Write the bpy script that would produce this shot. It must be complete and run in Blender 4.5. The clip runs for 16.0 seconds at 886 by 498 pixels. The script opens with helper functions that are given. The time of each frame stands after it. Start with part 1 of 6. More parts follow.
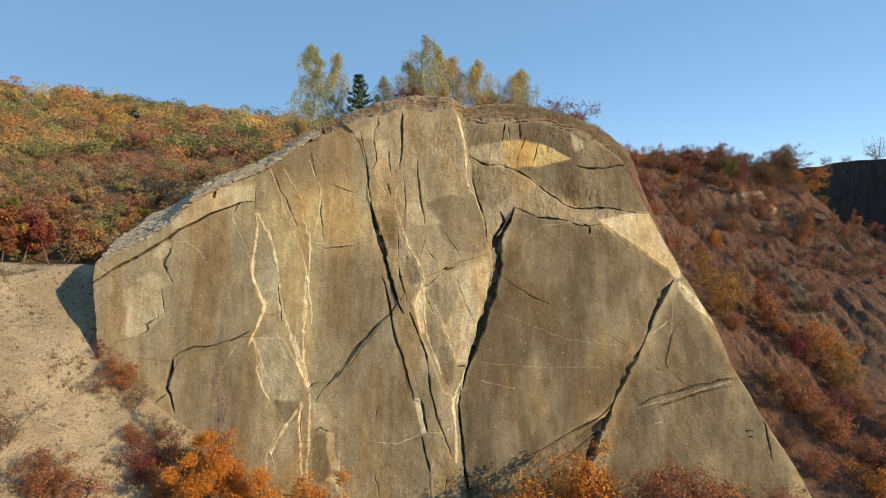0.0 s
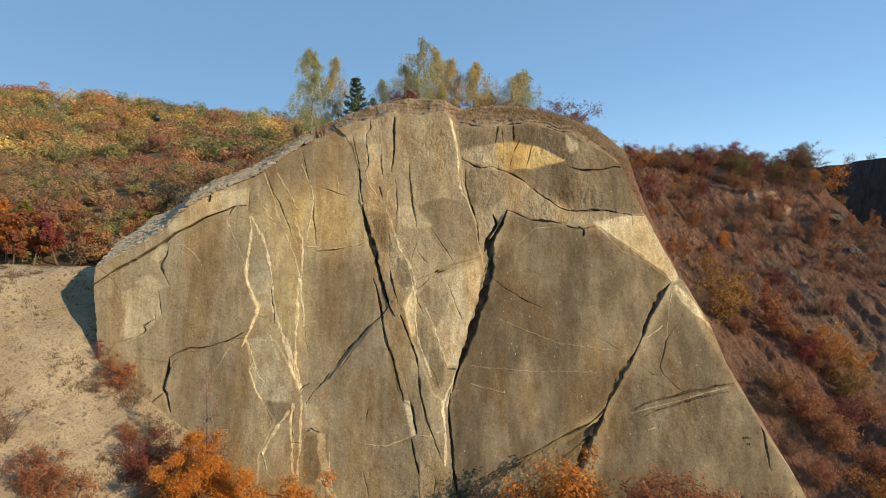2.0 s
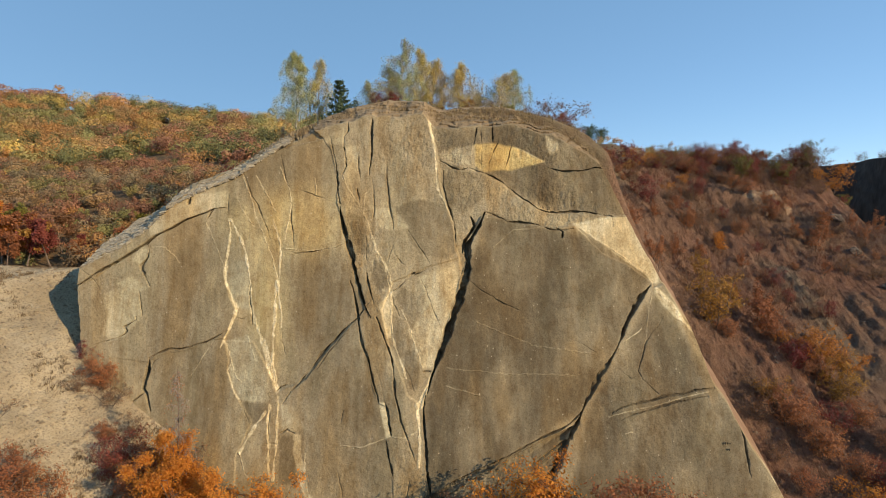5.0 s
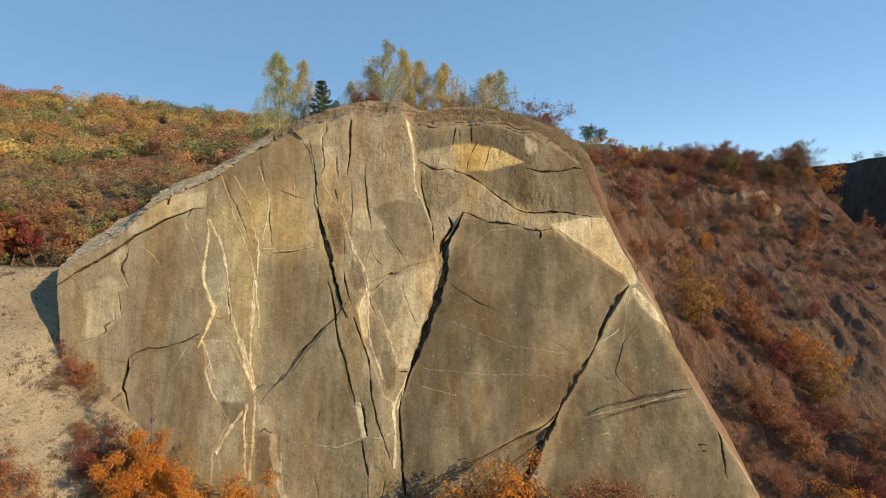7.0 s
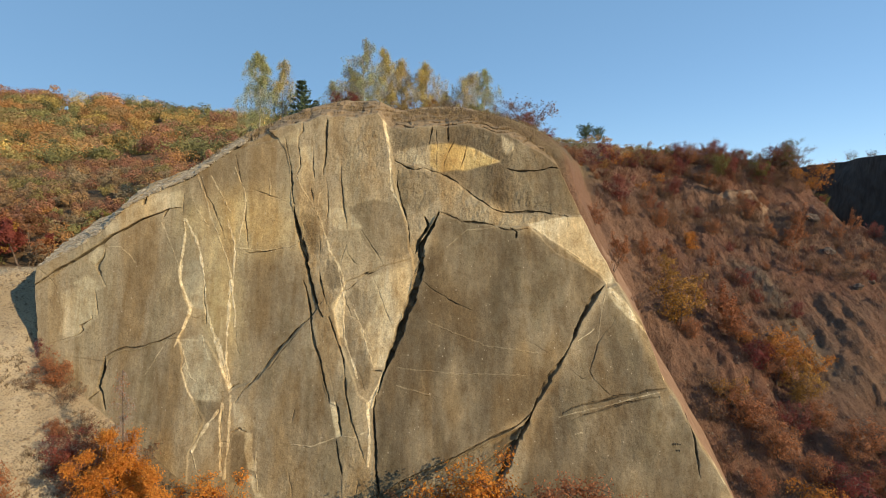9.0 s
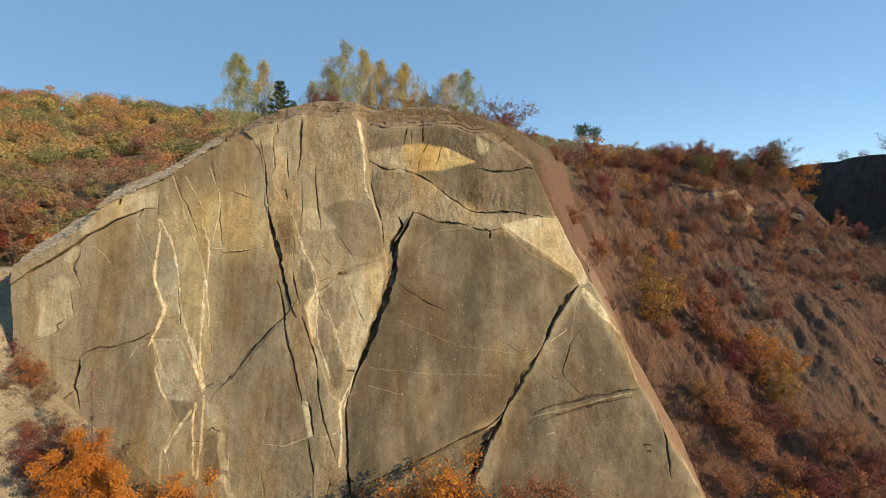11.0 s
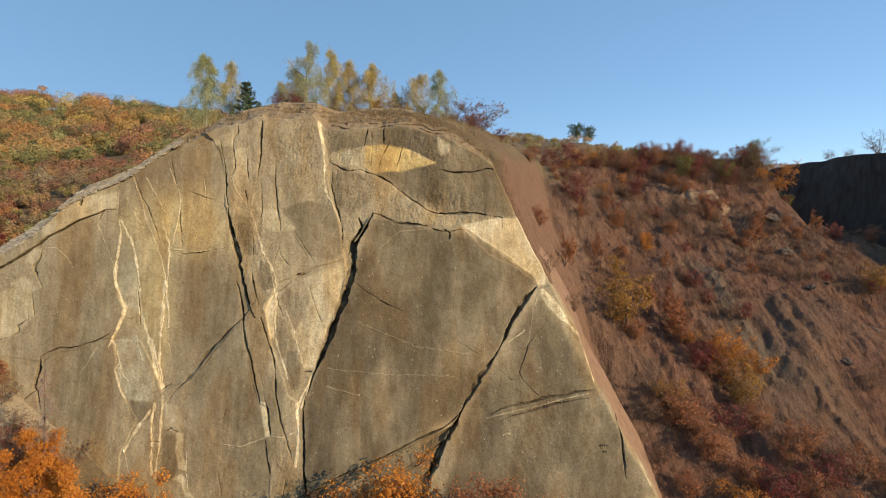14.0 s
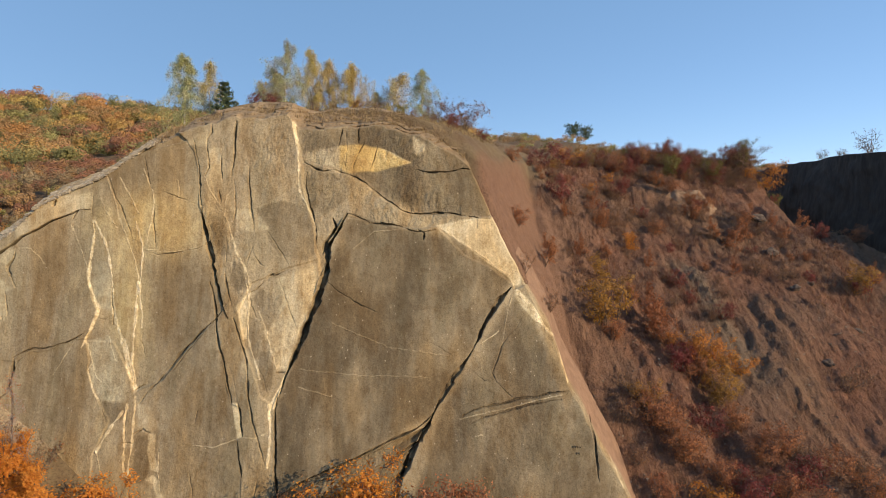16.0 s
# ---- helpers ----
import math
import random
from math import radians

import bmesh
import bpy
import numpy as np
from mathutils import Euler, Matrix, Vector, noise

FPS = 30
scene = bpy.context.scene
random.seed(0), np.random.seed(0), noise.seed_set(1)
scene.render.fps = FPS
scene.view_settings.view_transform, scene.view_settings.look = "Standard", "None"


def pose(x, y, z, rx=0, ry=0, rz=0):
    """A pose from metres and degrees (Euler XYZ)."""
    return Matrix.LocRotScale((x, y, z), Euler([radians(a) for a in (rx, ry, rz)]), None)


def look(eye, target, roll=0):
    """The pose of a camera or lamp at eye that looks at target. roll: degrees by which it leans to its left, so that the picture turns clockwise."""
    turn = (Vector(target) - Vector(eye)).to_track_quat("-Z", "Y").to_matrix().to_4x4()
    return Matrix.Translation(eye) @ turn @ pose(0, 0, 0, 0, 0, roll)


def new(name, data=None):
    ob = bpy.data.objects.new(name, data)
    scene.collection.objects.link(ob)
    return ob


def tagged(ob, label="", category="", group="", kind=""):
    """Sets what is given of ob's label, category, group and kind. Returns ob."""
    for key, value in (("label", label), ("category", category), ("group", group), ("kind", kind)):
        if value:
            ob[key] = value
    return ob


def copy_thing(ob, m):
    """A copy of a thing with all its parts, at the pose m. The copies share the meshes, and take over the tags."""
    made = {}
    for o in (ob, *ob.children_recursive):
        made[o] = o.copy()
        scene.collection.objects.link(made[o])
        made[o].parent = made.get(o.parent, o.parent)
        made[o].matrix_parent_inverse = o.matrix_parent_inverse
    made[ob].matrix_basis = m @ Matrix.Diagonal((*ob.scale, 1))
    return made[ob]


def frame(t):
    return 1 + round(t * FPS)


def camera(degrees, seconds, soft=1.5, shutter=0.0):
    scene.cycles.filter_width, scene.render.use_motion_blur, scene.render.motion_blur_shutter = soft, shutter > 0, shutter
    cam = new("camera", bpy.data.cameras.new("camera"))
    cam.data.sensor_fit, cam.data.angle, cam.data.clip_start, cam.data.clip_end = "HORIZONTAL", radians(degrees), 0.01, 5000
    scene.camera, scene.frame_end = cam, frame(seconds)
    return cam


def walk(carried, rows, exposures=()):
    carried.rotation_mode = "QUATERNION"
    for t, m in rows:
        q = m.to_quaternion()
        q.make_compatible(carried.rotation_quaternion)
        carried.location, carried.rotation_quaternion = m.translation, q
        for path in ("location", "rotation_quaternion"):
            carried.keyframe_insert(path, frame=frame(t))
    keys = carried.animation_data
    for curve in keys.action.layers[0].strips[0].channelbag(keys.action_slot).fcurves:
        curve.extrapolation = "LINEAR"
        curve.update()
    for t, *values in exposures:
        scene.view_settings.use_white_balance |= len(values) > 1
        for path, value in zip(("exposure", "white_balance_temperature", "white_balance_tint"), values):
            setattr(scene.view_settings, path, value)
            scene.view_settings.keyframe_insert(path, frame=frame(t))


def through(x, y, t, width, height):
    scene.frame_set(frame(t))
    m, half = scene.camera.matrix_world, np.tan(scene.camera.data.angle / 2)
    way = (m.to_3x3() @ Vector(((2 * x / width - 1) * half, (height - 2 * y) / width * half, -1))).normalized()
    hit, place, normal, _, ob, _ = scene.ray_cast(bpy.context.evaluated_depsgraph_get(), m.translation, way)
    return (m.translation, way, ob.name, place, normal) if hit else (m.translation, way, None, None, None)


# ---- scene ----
cam = camera(77.7, 16.0, soft=0.6)
METRES, EYE, TILT, LEAN, TURN = 20.0, 22.0, -4.0, 0.0, 0.0
ROWS = [
    (0.0, 0.0, 0.0, 0.0, -0.0, 0.0, 0.0),
    (0.5, 0.0358, -0.0009, 0.0039, 0.72, -0.02, 0.0),
    (1.0, 0.0716, -0.001, 0.008, 1.3, -0.04, -0.0),
    (1.5, 0.1072, 0.0002, 0.0121, 1.89, -0.06, -0.01),
    (2.0, 0.1425, 0.0017, 0.0157, 2.48, -0.07, 0.01),
    (2.5, 0.1756, 0.0039, 0.0186, 3.01, -0.09, 0.02),
    (3.0, 0.2065, 0.006, 0.0198, 3.41, -0.08, 0.04),
    (3.5, 0.236, 0.008, 0.0213, 3.71, -0.1, 0.04),
    (4.0, 0.2641, 0.0102, 0.0234, 3.94, -0.11, 0.04),
    (6.5, 0.4067, 0.0213, 0.0289, 4.61, -0.15, -0.02),
    (7.0, 0.436, 0.0231, 0.0297, 4.68, -0.16, -0.03),
    (7.5, 0.4654, 0.025, 0.0299, 4.76, -0.18, -0.03),
    (8.0, 0.4951, 0.027, 0.0302, 4.83, -0.2, -0.04),
    (8.5, 0.5245, 0.0286, 0.0307, 4.88, -0.22, -0.05),
    (9.0, 0.5543, 0.03, 0.0316, 4.94, -0.25, -0.04),
    (11.5, 0.7132, 0.0403, 0.0344, 5.2, -0.29, -0.05),
    (12.0, 0.7456, 0.0421, 0.0348, 5.25, -0.32, -0.05),
    (12.5, 0.7754, 0.0441, 0.0361, 5.28, -0.33, -0.05),
    (13.0, 0.8076, 0.0464, 0.0382, 5.32, -0.34, -0.05),
    (13.5, 0.8398, 0.0487, 0.0395, 5.37, -0.35, -0.04),
    (14.0, 0.8722, 0.0513, 0.0412, 5.4, -0.35, -0.04),
    (14.5, 0.9045, 0.0552, 0.041, 5.46, -0.32, -0.06),
    (15.0, 0.9357, 0.0606, 0.0427, 5.53, -0.34, -0.05),
    (15.5, 0.9648, 0.0679, 0.0431, 5.57, -0.35, -0.06),
    (16.0, 0.994, 0.0758, 0.0431, 5.62, -0.36, -0.04),
]
walk(cam, [(t, pose(0, 0, EYE, TILT, LEAN, TURN) @ pose(METRES * x, METRES * y, METRES * z, 90 + pitch, roll, yaw)) for t, x, y, z, yaw, pitch, roll in ROWS],
     exposures=[(0.0, -0.02, 6500, 10), (2.0, -0.08, 6500, 10), (9.0, -0.08, 6500, 10), (13.0, -0.05, 6500, 10), (16.0, -0.03, 6540, 16)])
SKY, SUN_POWER = 0.171, 5.4

# ---- sky and sun ----
SUN = Vector((0.87, -0.49, 0.0)).normalized() * math.cos(radians(23)) + Vector((0, 0, math.sin(radians(23))))
world = bpy.data.worlds.new("sky")
scene.world = world
world.use_nodes = True
nt = world.node_tree
sky = nt.nodes.new("ShaderNodeTexSky")
sky.sky_type, sky.sun_disc = "NISHITA", False
sky.sun_elevation, sky.sun_rotation = radians(23), math.atan2(-SUN.x, SUN.y)
sky.altitude, sky.air_density, sky.dust_density, sky.ozone_density = 300, 0.75, 0.20, 2.0
air = nt.nodes.new("ShaderNodeMix")
air.data_type, air.blend_type = "RGBA", "MULTIPLY"
air.inputs[0].default_value, air.inputs[7].default_value = 1.0, (0.97, 0.98, 0.98, 1)
nt.links.new(sky.outputs[0], air.inputs[6])
haze = nt.nodes.new("ShaderNodeMix")
haze.data_type = "RGBA"
haze.inputs[0].default_value, haze.inputs[7].default_value = 0.55, (1.36, 2.82, 4.54, 1)
nt.links.new(air.outputs[2], haze.inputs[6])
nt.links.new(haze.outputs[2], nt.nodes["Background"].inputs[0])
nt.nodes["Background"].inputs[1].default_value = SKY
lamp = bpy.data.lights.new("sun", "SUN")
lamp.energy, lamp.angle, lamp.color = SUN_POWER, radians(0.6), (1.0, 0.77, 0.50)
sun = new("sun", lamp)
sun.matrix_world = look((60, -60, 80), Vector((60, -60, 80)) - SUN)


# ---- noise on arrays ----
def hashed(i, j, seed):
    n = (i.astype(np.int64) * 374761393 + j.astype(np.int64) * 668265263 + seed * 1442695041) & 0x7FFFFFFF
    n = ((n ^ (n >> 13)) * 1274126177) & 0x7FFFFFFF
    return ((n ^ (n >> 16)) & 0xFFFF) / 65535.0


def vnoise(x, y, seed):
    """Value noise from -1 to 1, one cell a unit."""
    i, j = np.floor(x), np.floor(y)
    u, v = x - i, y - j
    u, v = u * u * u * (u * (6 * u - 15) + 10), v * v * v * (v * (6 * v - 15) + 10)
    a, b = hashed(i, j, seed), hashed(i + 1, j, seed)
    c, d = hashed(i, j + 1, seed), hashed(i + 1, j + 1, seed)
    return 2 * (a + (b - a) * u + (c - a) * v + (a - b - c + d) * u * v) - 1


def facets(x, y, seed):
    """Noise of flat facets with sharp creases, from -1 to 1."""
    i, j = np.floor(x), np.floor(y)
    u, v = x - i, y - j
    a, b = hashed(i, j, seed), hashed(i + 1, j, seed)
    c, d = hashed(i, j + 1, seed), hashed(i + 1, j + 1, seed)
    low = np.where(u > v, a + (b - a) * u + (d - b) * v, a + (c - a) * v + (d - c) * u)
    return 2 * low - 1


def fbm(x, y, seed, octaves=4, gain=0.5):
    out, amp = 0, 1.0
    for k in range(octaves):
        c, s = math.cos(0.6 * k), math.sin(0.6 * k)
        out = out + amp * vnoise((x * c - y * s) * 2 ** k, (x * s + y * c) * 2 ** k, seed + 7 * k)
        amp *= gain
    return out


# ---- meshes ----
def mesh_of(name, verts, faces, material, smooth_shade=True, floats=(), colours=()):
    """A mesh from arrays: verts (n, 3), faces (m, 3 or 4), named point attributes."""
    me = bpy.data.meshes.new(name)
    verts, faces = np.asarray(verts, dtype=np.float32), np.asarray(faces, dtype=np.int32)
    m, k = faces.shape
    me.vertices.add(len(verts))
    me.vertices.foreach_set("co", verts.ravel())
    me.loops.add(m * k)
    me.loops.foreach_set("vertex_index", faces.ravel())
    me.polygons.add(m)
    me.polygons.foreach_set("loop_start", np.arange(0, m * k, k, dtype=np.int32))
    me.update(calc_edges=True)
    me.polygons.foreach_set("use_smooth", np.full(m, smooth_shade))
    for key, values in floats:
        me.attributes.new(key, "FLOAT", "POINT").data.foreach_set("value", np.asarray(values, dtype=np.float32).ravel())
    for key, values in colours:
        me.attributes.new(key, "FLOAT_COLOR", "POINT").data.foreach_set("color", np.asarray(values, dtype=np.float32).ravel())
    me.materials.append(material)
    me.validate()
    return me


def part(name, data, parent, label=""):
    """Links a mesh as one part under a thing."""
    ob = new(name, data)
    ob.parent = parent
    return tagged(ob, label)


# ---- materials ----
class Nodes:
    """Short hand for a node material."""

    def __init__(self, name, rough=0.9):
        self.mat = bpy.data.materials.new(name)
        self.mat.use_nodes = True
        self.t = self.mat.node_tree
        self.bsdf = self.t.nodes["Principled BSDF"]
        self.bsdf.inputs["Roughness"].default_value = rough
        self.bsdf.inputs["Specular IOR Level"].default_value = 0.25

    def node(self, kind, **values):
        n = self.t.nodes.new(kind)
        for key, value in values.items():
            n.inputs[key.replace("_", " ")].default_value = value
        return n

    def link(self, a, b):
        self.t.links.new(a, b)

    def place(self, scale=(1, 1, 1), turn=0.0):
        g = self.node("ShaderNodeNewGeometry")
        m = self.node("ShaderNodeMapping", Scale=scale, Rotation=(0, 0, turn))
        self.link(g.outputs["Position"], m.inputs["Vector"])
        return m.outputs[0]

    def noise(self, scale, detail=4, rough=0.6, stretch=(1, 1, 1), turn=0.0):
        n = self.node("ShaderNodeTexNoise", Scale=scale, Detail=detail, Roughness=rough)
        self.link(self.place(stretch, turn), n.inputs["Vector"])
        return n.outputs["Fac"]

    def span(self, fac, a, b, lo=0.0, hi=1.0):
        r = self.node("ShaderNodeMapRange", From_Min=a, From_Max=b, To_Min=lo, To_Max=hi)
        self.link(fac, r.inputs["Value"])
        return r.outputs[0]

    def times(self, a, b):
        m = self.node("ShaderNodeMath")
        m.operation = "MULTIPLY"
        for k, v in enumerate((a, b)):
            if isinstance(v, (int, float)):
                m.inputs[k].default_value = v
            else:
                self.link(v, m.inputs[k])
        return m.outputs[0]

    def mix(self, fac, a, b, how="MIX"):
        m = self.t.nodes.new("ShaderNodeMix")
        m.data_type, m.blend_type = "RGBA", how
        for slot, v in ((0, fac), (6, a), (7, b)):
            if isinstance(v, (int, float)):
                m.inputs[slot].default_value = v
            elif isinstance(v, tuple):
                m.inputs[slot].default_value = (*v, 1)
            else:
                self.link(v, m.inputs[slot])
        return m.outputs[2]

    def attr(self, name, out="Fac"):
        a = self.t.nodes.new("ShaderNodeAttribute")
        a.attribute_name = name
        return a.outputs[out]

    def colour(self, c):
        if isinstance(c, tuple):
            self.bsdf.inputs["Base Color"].default_value = (*c, 1)
        else:
            self.link(c, self.bsdf.inputs["Base Color"])

    def bump(self, heights, strength=0.6, distance=0.05):
        last = None
        for h, d in heights:
            b = self.node("ShaderNodeBump", Strength=strength, Distance=d)
            self.link(h, b.inputs["Height"])
            if last:
                self.link(last, b.inputs["Normal"])
            last = b.outputs[0]
        self.link(last, self.bsdf.inputs["Normal"])


def rock_material():
    n = Nodes("quarry_rock", 0.9)
    big, mid, fine, grain = n.noise(0.22, 3), n.noise(1.1, 5, 0.65), n.noise(3.8, 5, 0.75), n.noise(9.0, 4, 0.8)
    streak = n.noise(0.40, 1.5, 0.45, (1.0, 1.0, 0.03))
    thin = n.noise(1.7, 2.5, 0.55, (1.0, 1.0, 0.03))
    half = n.span(mid, 0.35, 0.65)
    # the stone of each zone; brown also carries the undercut's painted shade
    c = n.mix(n.span(big, 0.38, 0.62), (0.350, 0.302, 0.198), (0.400, 0.338, 0.210))
    c = n.mix(n.attr("brown"), c, n.mix(n.span(big, 0.38, 0.62), (0.120, 0.100, 0.063), (0.143, 0.116, 0.071)))
    slab = n.node("ShaderNodeObjectInfo").outputs["Random"]
    c = n.mix(n.span(slab, 0, 1, 0, 0.20), c, (0.30, 0.25, 0.165))
    c = n.mix(n.attr("bare"), c, n.mix(half, (0.72, 0.645, 0.430), (0.64, 0.565, 0.365)))
    c = n.mix(n.attr("rust"), c, n.mix(half, (0.58, 0.470, 0.215), (0.52, 0.425, 0.215)))
    c = n.mix(n.attr("ash"), c, n.mix(half, (0.45, 0.412, 0.280), (0.40, 0.368, 0.250)))
    c = n.mix(n.attr("ochre"), c, n.mix(half, (0.62, 0.475, 0.190), (0.58, 0.45, 0.205)))
    c = n.mix(n.attr("seam"), c, n.mix(n.span(fine, 0.38, 0.62), (0.88, 0.79, 0.55), (0.74, 0.64, 0.40)))
    # water stains, mottling, lichen and pits
    c = n.mix(n.span(streak, 0.50, 0.62, 0, 0.70), c, (0.90, 0.78, 0.61), "MULTIPLY")
    c = n.mix(n.span(streak, 0.45, 0.36, 0, 0.60), c, (0.80, 0.82, 0.80), "MULTIPLY")
    c = n.mix(n.span(thin, 0.53, 0.65, 0, 0.85), c, (1.22, 1.20, 1.16), "MULTIPLY")
    c = n.mix(n.span(thin, 0.47, 0.36, 0, 0.70), c, (0.82, 0.76, 0.68), "MULTIPLY")
    c = n.mix(n.span(n.noise(0.5, 6, 0.7, (1.0, 1.0, 0.6)), 0.50, 0.66, 0, 0.65), c, (0.76, 0.68, 0.58), "MULTIPLY")
    c = n.mix(n.span(mid, 0.50, 0.64, 0, 0.55), c, (0.80, 0.74, 0.67), "MULTIPLY")
    c = n.mix(n.span(mid, 0.44, 0.34, 0, 0.45), c, (1.16, 1.15, 1.12), "MULTIPLY")
    c = n.mix(n.span(fine, 0.50, 0.64, 0, 0.50), c, (0.68, 0.63, 0.56), "MULTIPLY")
    c = n.mix(n.span(fine, 0.46, 0.34, 0, 0.45), c, (1.26, 1.24, 1.20), "MULTIPLY")
    c = n.mix(n.span(grain, 0.51, 0.64, 0, 0.75), c, (0.60, 0.56, 0.50), "MULTIPLY")
    c = n.mix(n.span(grain, 0.46, 0.35, 0, 0.65), c, (1.28, 1.27, 1.24), "MULTIPLY")
    chip = n.node("ShaderNodeTexVoronoi", Scale=1.7)
    n.link(n.place((1.0, 1.0, 0.8)), chip.inputs["Vector"])
    c = n.mix(n.times(n.span(chip.outputs["Distance"], 0.11, 0.06, 0, 0.70), n.span(n.noise(0.7, 3), 0.42, 0.54)), c, (0.50, 0.43, 0.31))
    pit = n.node("ShaderNodeTexVoronoi", Scale=2.9)
    n.link(n.place((1.0, 1.0, 0.9)), pit.inputs["Vector"])
    c = n.mix(n.times(n.span(pit.outputs["Distance"], 0.12, 0.06, 0, 0.75), n.span(n.noise(0.9, 3), 0.46, 0.56)), c, (0.070, 0.056, 0.036))
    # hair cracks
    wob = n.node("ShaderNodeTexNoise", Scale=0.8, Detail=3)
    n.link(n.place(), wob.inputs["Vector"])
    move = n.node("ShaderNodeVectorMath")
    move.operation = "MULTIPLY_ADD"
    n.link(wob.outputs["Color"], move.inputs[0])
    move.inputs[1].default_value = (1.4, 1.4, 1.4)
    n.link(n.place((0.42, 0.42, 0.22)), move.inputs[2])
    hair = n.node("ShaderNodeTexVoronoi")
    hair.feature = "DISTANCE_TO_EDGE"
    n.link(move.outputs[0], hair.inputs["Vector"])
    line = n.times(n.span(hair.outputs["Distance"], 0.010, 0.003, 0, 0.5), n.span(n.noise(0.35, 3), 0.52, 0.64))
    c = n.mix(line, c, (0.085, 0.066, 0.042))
    # dark colour painted into the cracks in place of shade, so thin ones show
    c = n.mix(n.span(n.attr("crack_shade"), 0, 1, 0, 0.72), c, (0.060, 0.046, 0.030))
    c = n.mix(n.attr("loam"), c, n.mix(half, (0.185, 0.135, 0.080), (0.285, 0.215, 0.130)))
    c = n.mix(n.attr("redsoil"), c, n.mix(half, (0.215, 0.135, 0.086), (0.290, 0.188, 0.120)))
    n.colour(c)
    coarse = n.span(n.attr("rough"), 0, 0.7, 0.18, 1.0)
    n.bump([(n.times(mid, coarse), 0.15), (n.times(fine, coarse), 0.09), (n.times(grain, coarse), 0.02)], 1.0)
    return n.mat


def soil_material():
    n = Nodes("soil", 0.95)
    big, mid, fine = n.noise(0.12, 3), n.noise(0.9, 5, 0.65), n.noise(6.0, 5, 0.7)
    c = n.mix(n.span(mid, 0.35, 0.65), (0.185, 0.135, 0.075), (0.245, 0.190, 0.105))
    c = n.mix(n.span(big, 0.45, 0.65, 0, 0.6), c, (0.160, 0.100, 0.058))
    c = n.mix(n.attr("cream"), c, n.mix(n.span(mid, 0.35, 0.7), (0.58, 0.480, 0.315), (0.46, 0.370, 0.235)))
    red = n.mix(n.span(mid, 0.35, 0.65), (0.205, 0.102, 0.063), (0.285, 0.150, 0.094))
    red = n.mix(n.span(big, 0.48, 0.60, 0, 0.8), red, (0.200, 0.122, 0.082))
    rills = n.noise(1.3, 5, 0.7, (1.0, 0.28, 0.28), 0.35)
    red = n.mix(n.span(rills, 0.52, 0.64, 0, 0.65), red, (0.085, 0.046, 0.030))
    red = n.mix(n.span(rills, 0.46, 0.36, 0, 0.55), red, (0.215, 0.125, 0.082))
    c = n.mix(n.attr("red"), c, red)
    c = n.mix(n.attr("clay"), c, n.mix(n.span(fine, 0.35, 0.65), (0.150, 0.112, 0.078), (0.290, 0.215, 0.145)))
    c = n.mix(n.attr("litter"), c, n.mix(n.span(mid, 0.35, 0.65), (0.150, 0.100, 0.055), (0.215, 0.145, 0.075)))
    c = n.mix(n.attr("brick"), c, n.mix(n.span(mid, 0.3, 0.7), (0.205, 0.118, 0.074), (0.275, 0.165, 0.104)))
    c = n.mix(n.span(fine, 0.50, 0.64, 0, 0.55), c, (0.075, 0.050, 0.033))
    n.colour(c)
    streak = n.noise(2.8, 5, 0.7, (1.0, 0.45, 0.45), 0.35)
    n.bump([(mid, 0.40), (fine, 0.22), (n.times(rills, n.attr("red")), 0.6), (n.times(streak, n.attr("red")), 0.5)], 1.0)
    return n.mat


def leaf_material(name, a, b, c, through=0.35):
    """Leaves of three tones, set by the leaf and by the plant; some light comes through."""
    n = Nodes(name, 0.6)
    g, o = n.node("ShaderNodeNewGeometry"), n.node("ShaderNodeObjectInfo")
    col = n.mix(g.outputs["Random Per Island"], a, b)
    col = n.mix(n.span(o.outputs["Random"], 0, 1, 0, 0.55), col, c)
    n.colour(col)
    tr = n.node("ShaderNodeBsdfTranslucent")
    n.link(col, tr.inputs[0])
    mx = n.node("ShaderNodeMixShader")
    mx.inputs[0].default_value = through
    n.link(n.bsdf.outputs[0], mx.inputs[1])
    n.link(tr.outputs[0], mx.inputs[2])
    n.link(mx.outputs[0], n.t.nodes["Material Output"].inputs[0])
    return n.mat


def tint_material(name, through=0.12):
    n = Nodes(name, 0.7)
    g = n.node("ShaderNodeNewGeometry")
    col = n.mix(n.span(g.outputs["Random Per Island"], 0, 1, 0.0, 0.14), n.attr("tint", "Color"), (0.06, 0.045, 0.02))
    n.colour(col)
    tr = n.node("ShaderNodeBsdfTranslucent")
    n.link(col, tr.inputs[0])
    mx = n.node("ShaderNodeMixShader")
    mx.inputs[0].default_value = through
    n.link(n.bsdf.outputs[0], mx.inputs[1])
    n.link(tr.outputs[0], mx.inputs[2])
    n.link(mx.outputs[0], n.t.nodes["Material Output"].inputs[0])
    return n.mat


def bark_material(name, a, b, scale=6.0):
    n = Nodes(name, 0.85)
    n.colour(n.mix(n.span(n.noise(scale, 4, 0.7), 0.42, 0.62), a, b))
    return n.mat


